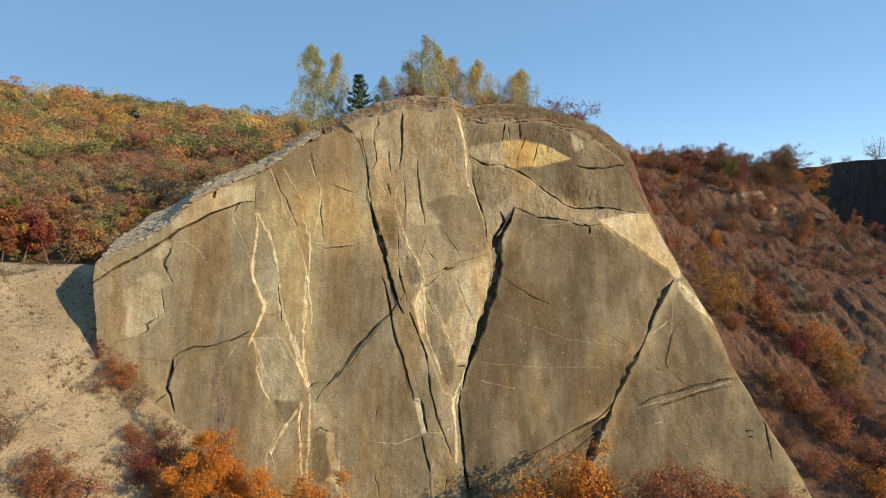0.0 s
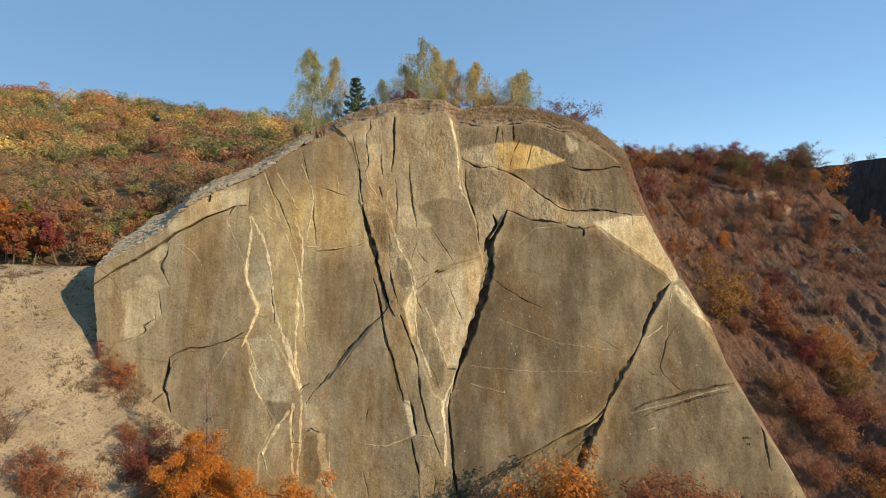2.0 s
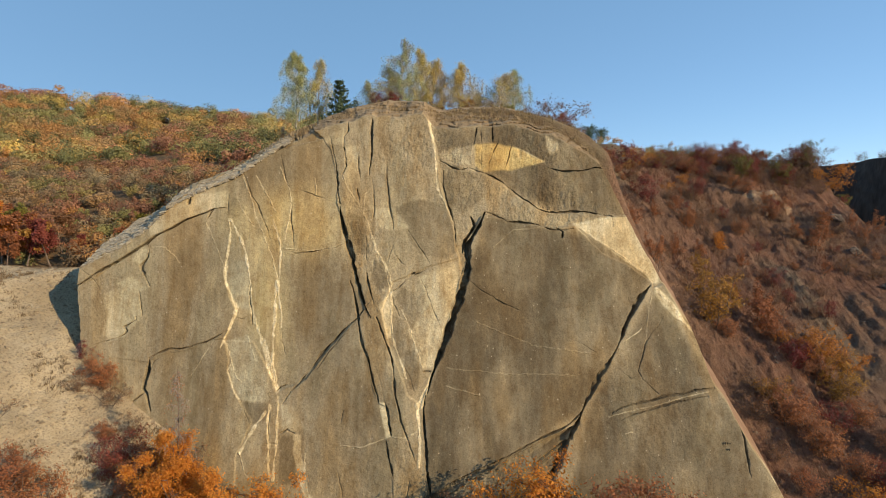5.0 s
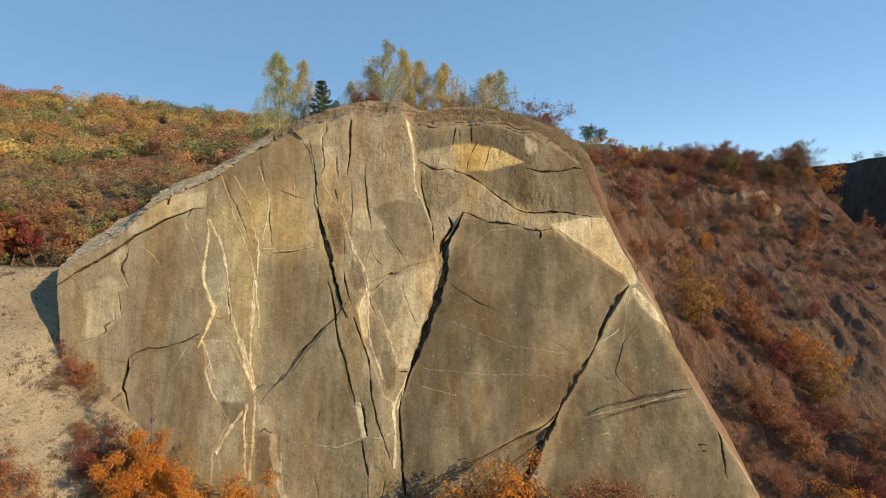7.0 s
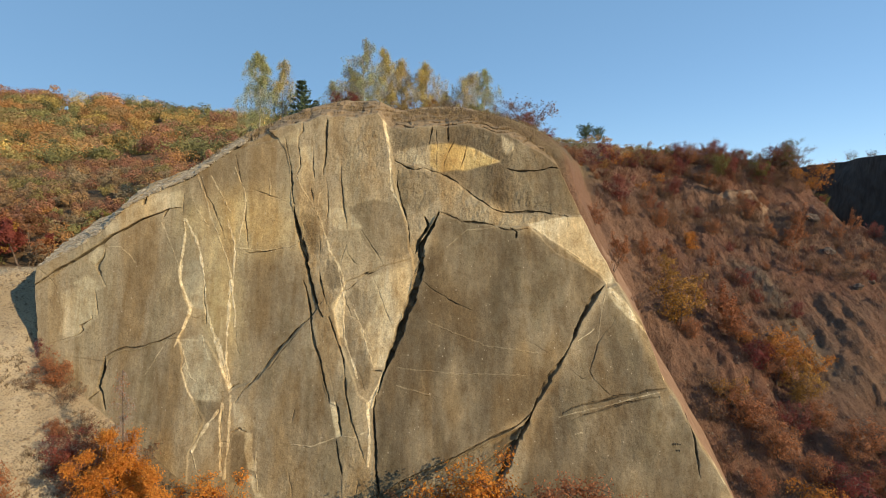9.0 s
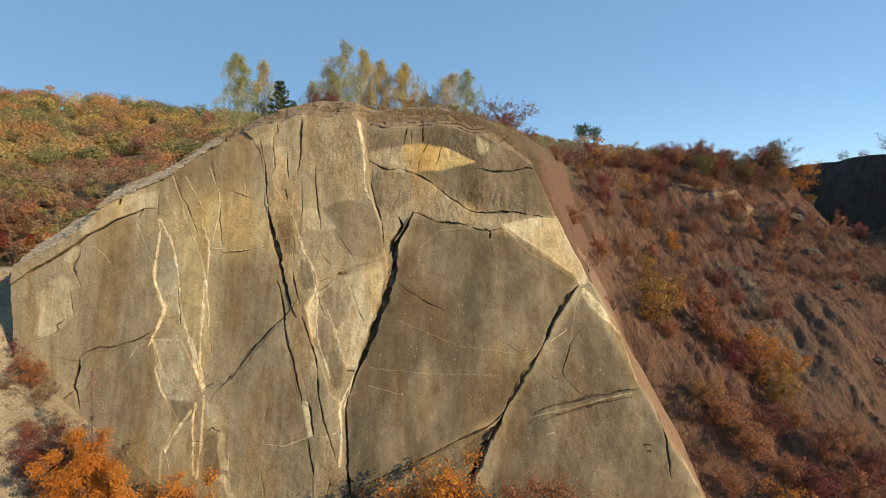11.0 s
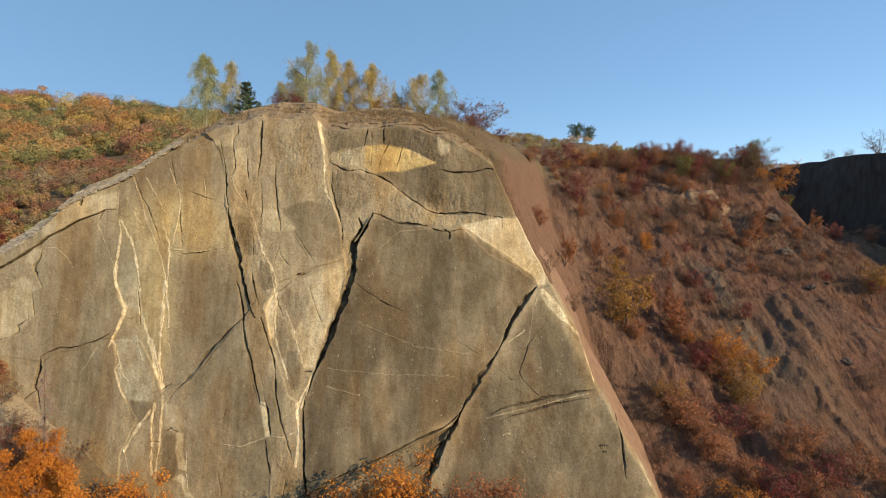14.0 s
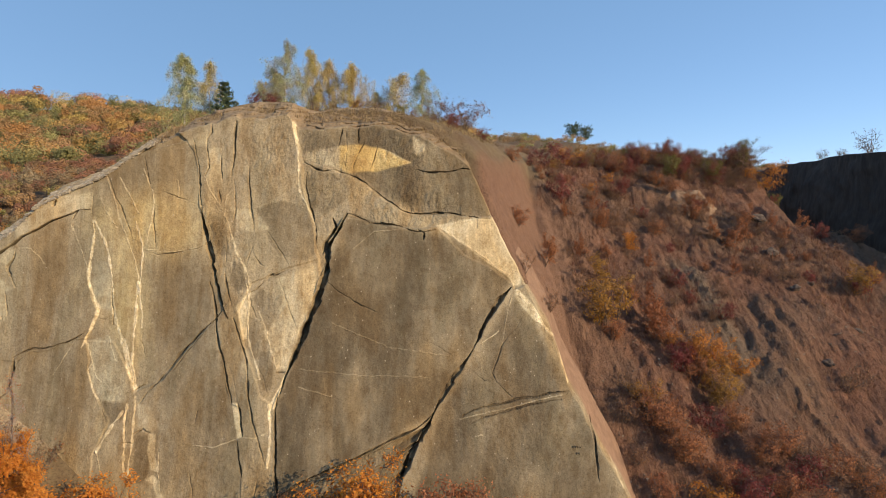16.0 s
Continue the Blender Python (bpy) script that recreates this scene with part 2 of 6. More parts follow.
ROCK, SOIL = rock_material(), soil_material()
BARK = bark_material("brown_bark", (0.115, 0.082, 0.060), (0.19, 0.145, 0.11))
WHITE_BARK = bark_material("birch_bark", (0.62, 0.58, 0.50), (0.16, 0.14, 0.12), 3.0)
TWIG = bark_material("twig_bark", (0.26, 0.205, 0.165), (0.38, 0.32, 0.27))
TINTED = tint_material("autumn_leaves", 0.28)
STRAW = tint_material("dry_stems", 0.15)
LEAF = {
    "orange": leaf_material("orange_leaves", (0.72, 0.34, 0.05), (0.40, 0.12, 0.024), (0.66, 0.27, 0.045)),
    "rust": leaf_material("rust_leaves", (0.44, 0.180, 0.080), (0.28, 0.110, 0.055), (0.44, 0.20, 0.075)),
    "red": leaf_material("red_leaves", (0.27, 0.055, 0.048), (0.16, 0.036, 0.036), (0.30, 0.10, 0.060)),
    "yellow": leaf_material("yellow_leaves", (0.47, 0.27, 0.055), (0.32, 0.175, 0.042), (0.46, 0.22, 0.050)),
    "olive": leaf_material("olive_leaves", (0.20, 0.20, 0.045), (0.11, 0.125, 0.032), (0.31, 0.25, 0.045)),
    "birch": leaf_material("birch_leaves", (0.68, 0.57, 0.17), (0.50, 0.44, 0.15), (0.68, 0.50, 0.18)),
    "birch_green": leaf_material("green_birch_leaves", (0.48, 0.52, 0.24), (0.32, 0.36, 0.17), (0.56, 0.54, 0.22)),
    "needle": leaf_material("pine_needles", (0.100, 0.150, 0.075), (0.060, 0.098, 0.052), (0.11, 0.14, 0.065), 0.15),
    "bare": leaf_material("withered_leaves", (0.33, 0.185, 0.090), (0.21, 0.125, 0.070), (0.36, 0.17, 0.085)),
}


# ---- shapes of the face: each line runs x, z in metres ----
FACE = [43.6177, 0.02942, 0.27765, 0.00147, 0.00381, -0.00133]
SLABS, CRACKS, SEAMS, STAINS_AND_SHADE = [], [], [], []
SLABS.append(('ledge', 0.16, 0, 0, [(-30.37, 15.69), (-29.89, 15.83), (-28.01, 16.64), (-26.38, 17.73), (-24.99, 18.78), (-24.06, 19.5), (-22.91, 20.31), (-21.04, 21.17), (-19.4, 21.9), (-17.75, 22.63), (-16.23, 22.83), (-15.44, 25.58), (-18.76, 24.58), (-21.34, 23.35), (-23.4, 21.08), (-25.72, 19.35), (-29.23, 17.54), (-30.88, 16.88)]))
SLABS.append(('left', 0.10, 0.006, 0, [(-29.89, 15.83), (-28.01, 16.64), (-26.38, 17.73), (-24.99, 18.78), (-24.06, 19.5), (-22.91, 20.31), (-21.04, 21.17), (-19.4, 21.9), (-17.75, 22.63), (-16.23, 22.83), (-16.22, 22.53), (-16.03, 20.93), (-16.09, 19.72), (-16.37, 18.04), (-16.31, 16.36), (-15.84, 14.94), (-15.18, 13.76), (-15.43, 12.82), (-16.07, 11.2), (-16.08, 11.38), (-17.12, 11.34), (-18.28, 10.88), (-19.44, 10.38), (-20.85, 10.2), (-22.12, 9.83), (-22.71, 9.37), (-22.95, 9.37), (-29.09, 10.05), (-30.16, 10.27)]))
SLABS.append(('foot_left', 0.04, 0, 0, [(-30.16, 10.27), (-29.09, 10.05), (-22.95, 9.37), (-22.71, 9.37), (-22.12, 9.83), (-20.85, 10.2), (-19.44, 10.38), (-18.28, 10.88), (-17.12, 11.34), (-16.08, 11.38), (-16.07, 11.2), (-15.63, 9.58), (-15.73, 8.67), (-15.16, 7.3), (-14.6, 6.4), (-13.31, 4.61), (-14.58, 1.76), (-14.17, -6.22), (-29.13, -6.74)]))
SLABS.append(('yellow', 0.0, -0.006, 0.022, [(-16.22, 22.53), (-16.03, 20.93), (-16.09, 19.72), (-16.37, 18.04), (-16.31, 16.36), (-15.84, 14.94), (-15.18, 13.76), (-15.43, 12.82), (-16.07, 11.2), (-13.57, 11.18), (-12.05, 8.42), (-11.29, 7.05), (-8.97, 7.94), (-6.67, 10.88), (-4.46, 13.19), (-3.85, 14.13), (-4.5, 16.04), (-5.12, 17.97), (-5.73, 19.68), (-6.05, 21.4), (-6.67, 23.14), (-6.7, 25.14), (-7.23, 27.76), (-7.99, 28.91), (-12.12, 27.85), (-15.44, 25.58), (-16.28, 24.59)]))
SLABS.append(('grey', -0.06, 0, 0, [(-16.07, 11.2), (-13.57, 11.18), (-12.49, 10.25), (-11.81, 8.41), (-11.29, 7.05), (-11.97, 6.38), (-14.6, 6.4), (-15.16, 7.3), (-15.73, 8.67), (-15.63, 9.58)]))
SLABS.append(('middle', 0, 0.006, 0, [(-11.29, 7.05), (-8.97, 7.94), (-6.67, 10.88), (-4.46, 13.19), (-4.41, 12.95), (-3.8, 10.39), (-3.3, 8.78), (-2.81, 6.96), (-2.47, 6.29), (-1.85, 6.05), (-1.27, 3.63), (-1.83, 3.33), (-1.35, 1.69), (-1.02, 0.41), (-0.85, -6.1), (-14.17, -6.22), (-14.58, 1.76), (-13.31, 4.61), (-14.6, 6.4), (-11.97, 6.38)]))
SLABS.append(('strip', 0.10, 0, 0, [(-3.5, 13.18), (-4.41, 12.95), (-3.8, 10.39), (-3.3, 8.78), (-2.81, 6.96), (-2.47, 6.29), (-1.85, 6.05), (-1.27, 3.63), (-1.83, 3.33), (-1.35, 1.69), (-1.02, 0.41), (-0.85, -6.1), (1.89, -6.11), (1.58, 0.8), (1.22, 2.51), (1.32, 4.24), (1, 5.79), (0.76, 6.46), (0.05, 6.92), (-0.91, 9.2), (-1.74, 11.05), (-2.39, 13.87)]))
SLABS.append(('column', 0.18, -0.008, 0.006, [(-7.99, 28.91), (-7.23, 27.76), (-6.7, 25.14), (-6.67, 23.14), (-6.05, 21.4), (-5.73, 19.68), (-5.12, 17.97), (-4.5, 16.04), (-3.85, 14.13), (-3.5, 13.18), (-2.39, 13.87), (-1.58, 16.25), (1.79, 17.58), (4.21, 18.24), (3.92, 19.14), (3.69, 20.89), (3.1, 22.66), (2.5, 24.69), (2.26, 26.76), (1.86, 28.84), (1.14, 31.45), (0.83, 33.57), (-7.3, 32.77), (-9.24, 29.91)]))
SLABS.append(('wedge', 0.02, 0, 0, [(-2.39, 13.87), (-1.58, 16.25), (1.79, 17.58), (4.21, 18.24), (4.39, 16.67), (4.18, 16.19), (3.75, 14.26), (3.13, 12.37), (2.62, 10.52), (2.12, 8.69), (1.34, 6.89), (1, 5.79), (0.76, 6.46), (0.05, 6.92), (-0.91, 9.2), (-1.74, 11.05)]))
SLABS.append(('shoulder', -0.22, 0, 0.02, [(1.15, 33.58), (1.14, 31.45), (1.86, 28.84), (2.26, 26.76), (3.4, 26.77), (4.96, 26.27), (6.78, 25.4), (8.09, 24.74), (9.64, 23.44), (11.22, 22.67), (12.8, 22.05), (14.98, 22.05), (17.47, 21.94), (19.43, 21.84), (21.14, 21.84), (22.09, 31.62), (11.68, 34.02)]))
SLABS.append(('notch', -0.16, 0, 0.01, [(2.26, 26.76), (2.5, 24.69), (3.1, 22.66), (3.69, 20.89), (3.92, 19.14), (4.39, 16.67), (4.81, 17.65), (5.09, 19.13), (5.53, 20.63), (6.18, 21.89), (7.48, 21.79), (9.04, 21.28), (12.74, 20.91), (14.48, 20.96), (18.87, 21.89), (14.98, 22.05), (12.8, 22.05), (11.22, 22.67), (9.64, 23.44), (8.09, 24.74), (6.78, 25.4), (4.96, 26.27), (3.4, 26.77)]))
SLABS.append(('pale_wedge', -0.05, 0, 0, [(14.48, 21.01), (18.87, 21.89), (20.86, 21.84), (21.99, 18.99), (23.16, 16.91), (23.03, 15.8), (21.35, 15.83), (19.56, 17.22), (16.93, 18.53), (15.66, 19.82)]))
SLABS.append(('great', 0.20, 0.008, 0, [(1.93, -2.12), (1.9, -0.47), (1.58, 0.8), (1.22, 2.51), (1.32, 4.24), (1, 5.79), (1.34, 6.89), (2.12, 8.69), (2.62, 10.52), (3.13, 12.37), (3.75, 14.26), (4.18, 16.19), (4.81, 17.65), (5.09, 19.13), (5.53, 20.63), (6.18, 21.89), (7.48, 21.79), (9.04, 21.28), (12.74, 20.86), (14.48, 20.96), (15.66, 19.82), (16.93, 18.53), (19.56, 17.22), (21.35, 15.83), (21.32, 15.53), (20.4, 14.7), (19.46, 13.49), (18.65, 12.29), (17.85, 10.64), (17.1, 9.25), (16.03, 7.67), (15.43, 6.55), (14.86, 5.67), (14.27, 4.58), (12.25, 3.77), (10.26, 2.96), (7.82, 2.03), (5.42, 0.94), (3.53, 0.13), (1.94, -0.88)]))
SLABS.append(('bedded', -0.40, 0, 0, [(1.94, -0.88), (3.53, 0.13), (5.42, 0.94), (7.82, 2.03), (10.26, 2.96), (12.25, 3.77), (14.27, 4.58), (13.32, 3.74), (12.63, 2.25), (12.32, 1.19), (11.6, -2.31), (11.11, -6.24), (1.89, -6.11)]))
SLABS.append(('right', 0.28, 0.018, 0, [(21.32, 15.53), (20.4, 14.7), (19.46, 13.49), (18.65, 12.29), (17.85, 10.64), (17.1, 9.25), (16.03, 7.67), (15.43, 6.55), (14.86, 5.67), (14.27, 4.58), (13.32, 3.74), (12.63, 2.25), (12.32, 1.19), (11.6, -2.31), (11.11, -6.24), (33.27, -7.06), (32.48, -0.24), (27.62, 7.51), (24.81, 14.35), (22.47, 15.81)]))
CRACKS.append((0.188, 0.235, 0.141, 0.50, [(-29.66, 15.93), (-28.02, 16.97), (-26.85, 17.59), (-25.45, 18.4), (-24.85, 18.78), (-23.36, 19.73), (-22.67, 20.31), (-21.27, 20.93), (-19.87, 21.75), (-18.22, 22.34), (-17.52, 22.73), (-16.56, 22.78)]))
CRACKS.append((0.141, 0.188, 0.141, 0.30, [(-23.12, 19.49), (-23.32, 18.44), (-23.86, 17.73), (-23.8, 17.25), (-22.94, 15.87)]))
CRACKS.append((0.141, 0.188, 0.141, 0.30, [(-23.92, 15.4), (-23.74, 14.5), (-23.56, 13.42)]))
CRACKS.append((0.094, 0.141, 0.094, 0.20, [(-24.12, 13.23), (-24.06, 12.95), (-24.85, 12.53), (-25.18, 12.34), (-24.87, 11.97), (-25.1, 11.69), (-25.89, 11.31), (-27.55, 10.89), (-29.1, 10.28)]))
CRACKS.append((0.094, 0.188, 0.188, 0.25, [(-15.5, 12.22), (-16.43, 11.8), (-17.35, 11.3), (-18.28, 10.93), (-18.99, 10.75), (-19.92, 10.52), (-21.1, 10.48), (-21.8, 10.2), (-22.73, 9.74)]))
CRACKS.append((0.235, 0.423, 0.188, 0.70, [(-22.68, 9.74), (-22.82, 8.68), (-23.06, 7.76), (-23.17, 7.17), (-22.86, 6.62), (-22.46, 5.26)]))
CRACKS.append((0.094, 0.141, 0.094, 0.15, [(-22.54, 8.82), (-22.38, 9.37), (-21.78, 9.74)]))
CRACKS.append((0.094, 0.117, 0.094, 0.20, [(-22.92, 6.85), (-24.2, 5.93), (-25.36, 5.33)]))
CRACKS.append((0.188, 0.235, 0.094, 0.35, [(-16.26, 23.85), (-16.29, 23.12), (-16.32, 22.53)]))
CRACKS.append((0.235, 0.235, 0.235, 0.35, [(-19.59, 23.7), (-19.81, 23.02)]))
CRACKS.append((0.094, 0.141, 0.094, 0.15, [(-18.11, 21.75), (-17.84, 22.34), (-17.52, 22.73)]))
CRACKS.append((0.071, 0.094, 0.071, 0.10, [(-29.22, 17.35), (-28.49, 16.88), (-28.0, 16.31), (-27.4, 15.45)]))
CRACKS.append((0.094, 0.141, 0.141, 0.30, [(-14.11, 15.88), (-14.18, 15.16), (-13.89, 13.75), (-13.8, 12.58)]))
CRACKS.append((0.071, 0.094, 0.071, 0.12, [(-14.97, 25.83), (-14.62, 25.09), (-14.2, 23.86), (-13.7, 23.12), (-13.19, 21.9), (-12.78, 20.92), (-12.41, 19.95)]))
CRACKS.append((0.071, 0.094, 0.047, 0.10, [(-11.73, 27.5), (-11.46, 26.35), (-11.25, 25.36), (-10.98, 24.37)]))
CRACKS.append((0.071, 0.094, 0.071, 0.12, [(-10.66, 23.13), (-10.68, 21.9), (-10.51, 20.67), (-10.37, 19.21)]))
CRACKS.append((0.071, 0.094, 0.071, 0.10, [(-11.14, 18.98), (-10.22, 18.73), (-9.02, 18.87), (-7.57, 19.1), (-6.6, 19.2), (-5.73, 19.58)]))
CRACKS.append((0.047, 0.071, 0.047, 0.08, [(-10.11, 24.37), (-9.13, 24.03), (-7.9, 23.63), (-6.76, 23.09)]))
CRACKS.append((0.071, 0.094, 0.071, 0.12, [(-11.17, 11.86), (-11.05, 10.93), (-10.78, 10.01)]))
CRACKS.append((0.094, 0.165, 0.094, 0.30, [(-3.37, 14.74), (-3.85, 14.13), (-4.56, 13.05), (-5.03, 12.68), (-5.74, 12.13), (-6.45, 11.34), (-7.61, 10.11), (-8.29, 9.07), (-8.98, 8.3), (-9.43, 7.72), (-10.12, 7.05), (-10.74, 6.06)]))
CRACKS.append((0.047, 0.094, 0.047, 0.12, [(-4.55, 12.86), (-5.97, 11.48), (-6.9, 10.33), (-7.91, 8.83), (-8.65, 8.39), (-9.66, 7.4)]))
CRACKS.append((0.141, 0.141, 0.094, 0.30, [(-11.39, 7.05), (-11.07, 7.32), (-10.51, 7.5)]))
CRACKS.append((0.047, 0.141, 0.329, 0.40, [(-7.35, 28.92), (-7.08, 27.66), (-6.82, 26.4), (-6.7, 25.64), (-6.58, 24.14), (-6.37, 23.04)]))
CRACKS.append((0.423, 0.470, 0.188, 0.75, [(-6.41, 22.74), (-5.99, 21.06), (-5.48, 19.29), (-5.07, 17.97), (-4.71, 16.52), (-4.25, 15.08), (-3.85, 14.13), (-3.4, 13.18)]))
CRACKS.append((0.141, 0.188, 0.094, 0.30, [(-5.39, 19.93), (-5.13, 19.09), (-4.93, 18.46)]))
CRACKS.append((0.141, 0.235, 0.282, 0.50, [(-5.33, 16.29), (-4.98, 15.33), (-4.62, 13.9), (-4.46, 13.09), (-4.3, 12.02), (-3.95, 10.85), (-3.46, 9.69), (-3.06, 8.32), (-2.71, 7.18), (-2.51, 6.38)]))
CRACKS.append((0.235, 0.282, 0.188, 0.40, [(-1.9, 6.37), (-1.7, 5.61), (-1.51, 4.5), (-1.27, 3.71)]))
CRACKS.append((0.188, 0.141, 0.071, 0.30, [(-1.74, 3.33), (-1.49, 2.33), (-1.21, 1.26), (-0.93, 0.41)]))
CRACKS.append((0.188, 0.188, 0.188, 0.35, [(-3.84, 17.24), (-3.63, 16.03), (-3.33, 15.07), (-3.12, 14.35)]))
CRACKS.append((0.188, 0.211, 0.094, 0.40, [(-2.87, 13.26), (-2.62, 12.7), (-2.23, 11.75), (-1.88, 10.91), (-1.54, 10.12), (-1.3, 9.2), (-1.2, 8.29), (-1.05, 6.93), (-0.76, 5.81), (-0.47, 4.71), (-0.09, 3.83), (0.37, 2.74), (0.75, 1.87)]))
CRACKS.append((0.188, 0.165, 0.094, 0.40, [(-5.83, 30.49), (-5.77, 29.62), (-6.11, 29.1), (-6.15, 28.18), (-5.99, 27.16), (-5.88, 26.41), (-6.21, 25.64)]))
CRACKS.append((0.329, 0.188, 0.094, 0.50, [(-3.72, 30.64), (-3.76, 29.5), (-3.66, 28.73), (-3.65, 27.71), (-3.74, 26.68), (-3.88, 26.17), (-3.83, 25.66)]))
CRACKS.append((0.094, 0.117, 0.094, 0.20, [(-3.63, 25.41), (-3.41, 24.15), (-3.25, 22.65), (-3.39, 21.9)]))
CRACKS.append((0.071, 0.094, 0.094, 0.15, [(-4.85, 28.2), (-4.84, 26.92), (-4.73, 25.91), (-4.57, 25.15)]))
CRACKS.append((0.094, 0.141, 0.141, 0.25, [(-2.33, 26.96), (-2.33, 25.68), (-2.12, 24.16), (-1.96, 22.65), (-1.7, 21.4), (-1.6, 20.75)]))
CRACKS.append((0.094, 0.141, 0.141, 0.20, [(-4.86, 24.4), (-4.7, 23.39)]))
CRACKS.append((0.094, 0.117, 0.094, 0.20, [(-0.3, 20.65), (0.3, 19.75), (0.9, 18.91), (1.54, 17.92), (1.89, 17.19)]))
CRACKS.append((0.094, 0.094, 0.094, 0.15, [(-1.59, 19.42), (-1.84, 18.68), (-2.03, 18.1)]))
CRACKS.append((0.047, 0.094, 0.094, 0.15, [(-1.59, 19.42), (-1.44, 18.68), (-0.94, 17.94), (-0.59, 17.7)]))
CRACKS.append((0.094, 0.141, 0.094, 0.20, [(-3.97, 20.17), (-3.91, 19.18), (-3.85, 18.11)]))
CRACKS.append((0.282, 0.282, 0.282, 0.30, [(-0.05, 16.82), (0.3, 16.96)]))
CRACKS.append((0.094, 0.117, 0.094, 0.20, [(2.04, 17.57), (0.79, 16.95), (0.05, 16.72), (-0.69, 16.14), (-1.18, 15.67), (-2.4, 15.06)]))
CRACKS.append((0.094, 0.165, 0.141, 0.40, [(2.67, 25.98), (2.76, 24.7), (2.95, 23.42), (3.35, 22.4), (3.75, 21.14), (3.83, 20.13), (3.92, 18.89)]))
CRACKS.append((0.423, 0.705, 0.329, 1.10, [(6.44, 22.2), (6.0, 21.03), (5.37, 20.03), (4.99, 19.13), (5.02, 18.14), (5.01, 17.15), (4.68, 16.18), (4.37, 15.22), (4.0, 14.02), (3.53, 12.6), (2.97, 10.97), (2.47, 9.6), (1.97, 8.46), (1.63, 7.11)]))
CRACKS.append((0.188, 0.282, 0.235, 0.80, [(5.19, 21.79), (5.54, 20.98), (5.17, 20.38), (4.64, 19.63), (4.47, 18.64)]))
CRACKS.append((0.188, 0.235, 0.188, 0.60, [(1.48, 6.89), (1.33, 5.78), (1.37, 4.46), (1.6, 3.36), (1.68, 2.07), (1.81, 0.79), (2.03, -0.47), (2.35, -1.38)]))
CRACKS.append((0.517, 0.376, 0.282, 0.70, [(21.06, 15.63), (20.12, 14.6), (19.48, 13.63), (18.84, 12.67), (18.38, 11.72), (17.84, 10.55)]))
CRACKS.append((0.235, 0.376, 0.282, 0.55, [(17.84, 10.55), (17.24, 9.62), (16.37, 8.58), (15.78, 7.68), (15.18, 6.56), (14.6, 5.59)]))
CRACKS.append((0.188, 0.235, 0.141, 0.50, [(14.6, 5.59), (14.06, 5.03), (13.02, 4.31), (11.76, 3.78), (10.26, 3.08), (8.3, 2.15), (6.37, 1.34), (4.0, 0.33), (2.59, -0.39), (1.43, -0.88)]))
CRACKS.append((0.376, 0.658, 0.658, 0.90, [(14.6, 5.59), (14.29, 4.8), (13.83, 4.03), (13.18, 3.09), (12.6, 1.82), (12.03, 0.57)]))
CRACKS.append((0.094, 0.117, 0.094, 0.15, [(22.02, 13.03), (21.49, 12.22), (20.89, 11.75), (20.25, 10.81), (19.86, 9.64), (19.49, 8.72), (19.83, 8.01), (20.39, 7.4), (21.1, 6.83)]))
CRACKS.append((0.047, 0.071, 0.047, 0.08, [(13.5, 11.46), (14.76, 10.96), (15.49, 10.47), (15.99, 10.22)]))
CRACKS.append((0.141, 0.188, 0.141, 0.30, [(17.09, 5.38), (17.9, 5.8), (19.21, 6.12), (20.53, 6.39), (21.87, 6.71), (23.21, 6.84), (24.31, 7.08), (25.94, 7.2)]))
CRACKS.append((0.094, 0.141, 0.094, 0.20, [(17.79, 4.78), (18.85, 5.23), (20.44, 5.67), (22.6, 6.23), (25.3, 6.58)]))
CRACKS.append((0.141, 0.188, 0.094, 0.35, [(27.63, 5.45), (27.75, 4.32), (27.95, 3.42), (28.07, 2.11), (28.09, 0.61)]))
CRACKS.append((0.094, 0.188, 0.141, 0.35, [(2.36, 26.91), (3.39, 26.41), (4.17, 26.05), (4.96, 26.27), (6.0, 25.87), (7.05, 25.51), (8.09, 24.95)]))
CRACKS.append((0.094, 0.188, 0.141, 0.40, [(8.09, 24.95), (8.87, 24.22), (9.91, 23.45), (11.21, 22.57), (12.27, 22.15), (13.9, 22.15), (15.55, 22.26), (16.64, 22.05), (18.29, 21.73), (19.14, 21.73)]))
CRACKS.append((0.094, 0.188, 0.094, 0.40, [(12.19, 26.26), (13.55, 25.96), (15.51, 26.04), (16.66, 26.33), (17.62, 26.18)]))
CRACKS.append((0.094, 0.188, 0.188, 0.35, [(6.55, 22.2), (7.48, 21.95), (8.51, 21.38), (10.36, 21.28), (11.15, 21.12), (12.2, 20.71), (13.54, 20.6), (14.35, 20.7)]))
CRACKS.append((0.188, 0.188, 0.141, 0.40, [(12.85, 20.81), (13.37, 20.5), (13.34, 19.93)]))
CRACKS.append((0.117, 0.141, 0.094, 0.30, [(5.7, 29.98), (5.53, 28.91), (5.41, 28.38)]))
CRACKS.append((0.071, 0.094, 0.071, 0.20, [(6.07, 29.73), (6.14, 27.87), (6.11, 26.29)]))
CRACKS.append((0.117, 0.141, 0.094, 0.30, [(7.15, 30.13), (7.17, 28.68)]))
CRACKS.append((0.094, 0.141, 0.094, 0.25, [(7.66, 28.69), (7.2, 27.62), (6.81, 26.56), (6.85, 26.19)]))
CRACKS.append((0.071, 0.094, 0.071, 0.15, [(9.15, 29.8), (8.84, 28.45), (8.58, 27.11), (8.29, 26.31)]))
CRACKS.append((0.071, 0.071, 0.047, 0.10, [(18.01, 21.73), (18.0, 20.84)]))
CRACKS.append((0.047, 0.071, 0.047, 0.10, [(20.23, 19.53), (20.73, 18.9), (21.04, 18.07)]))
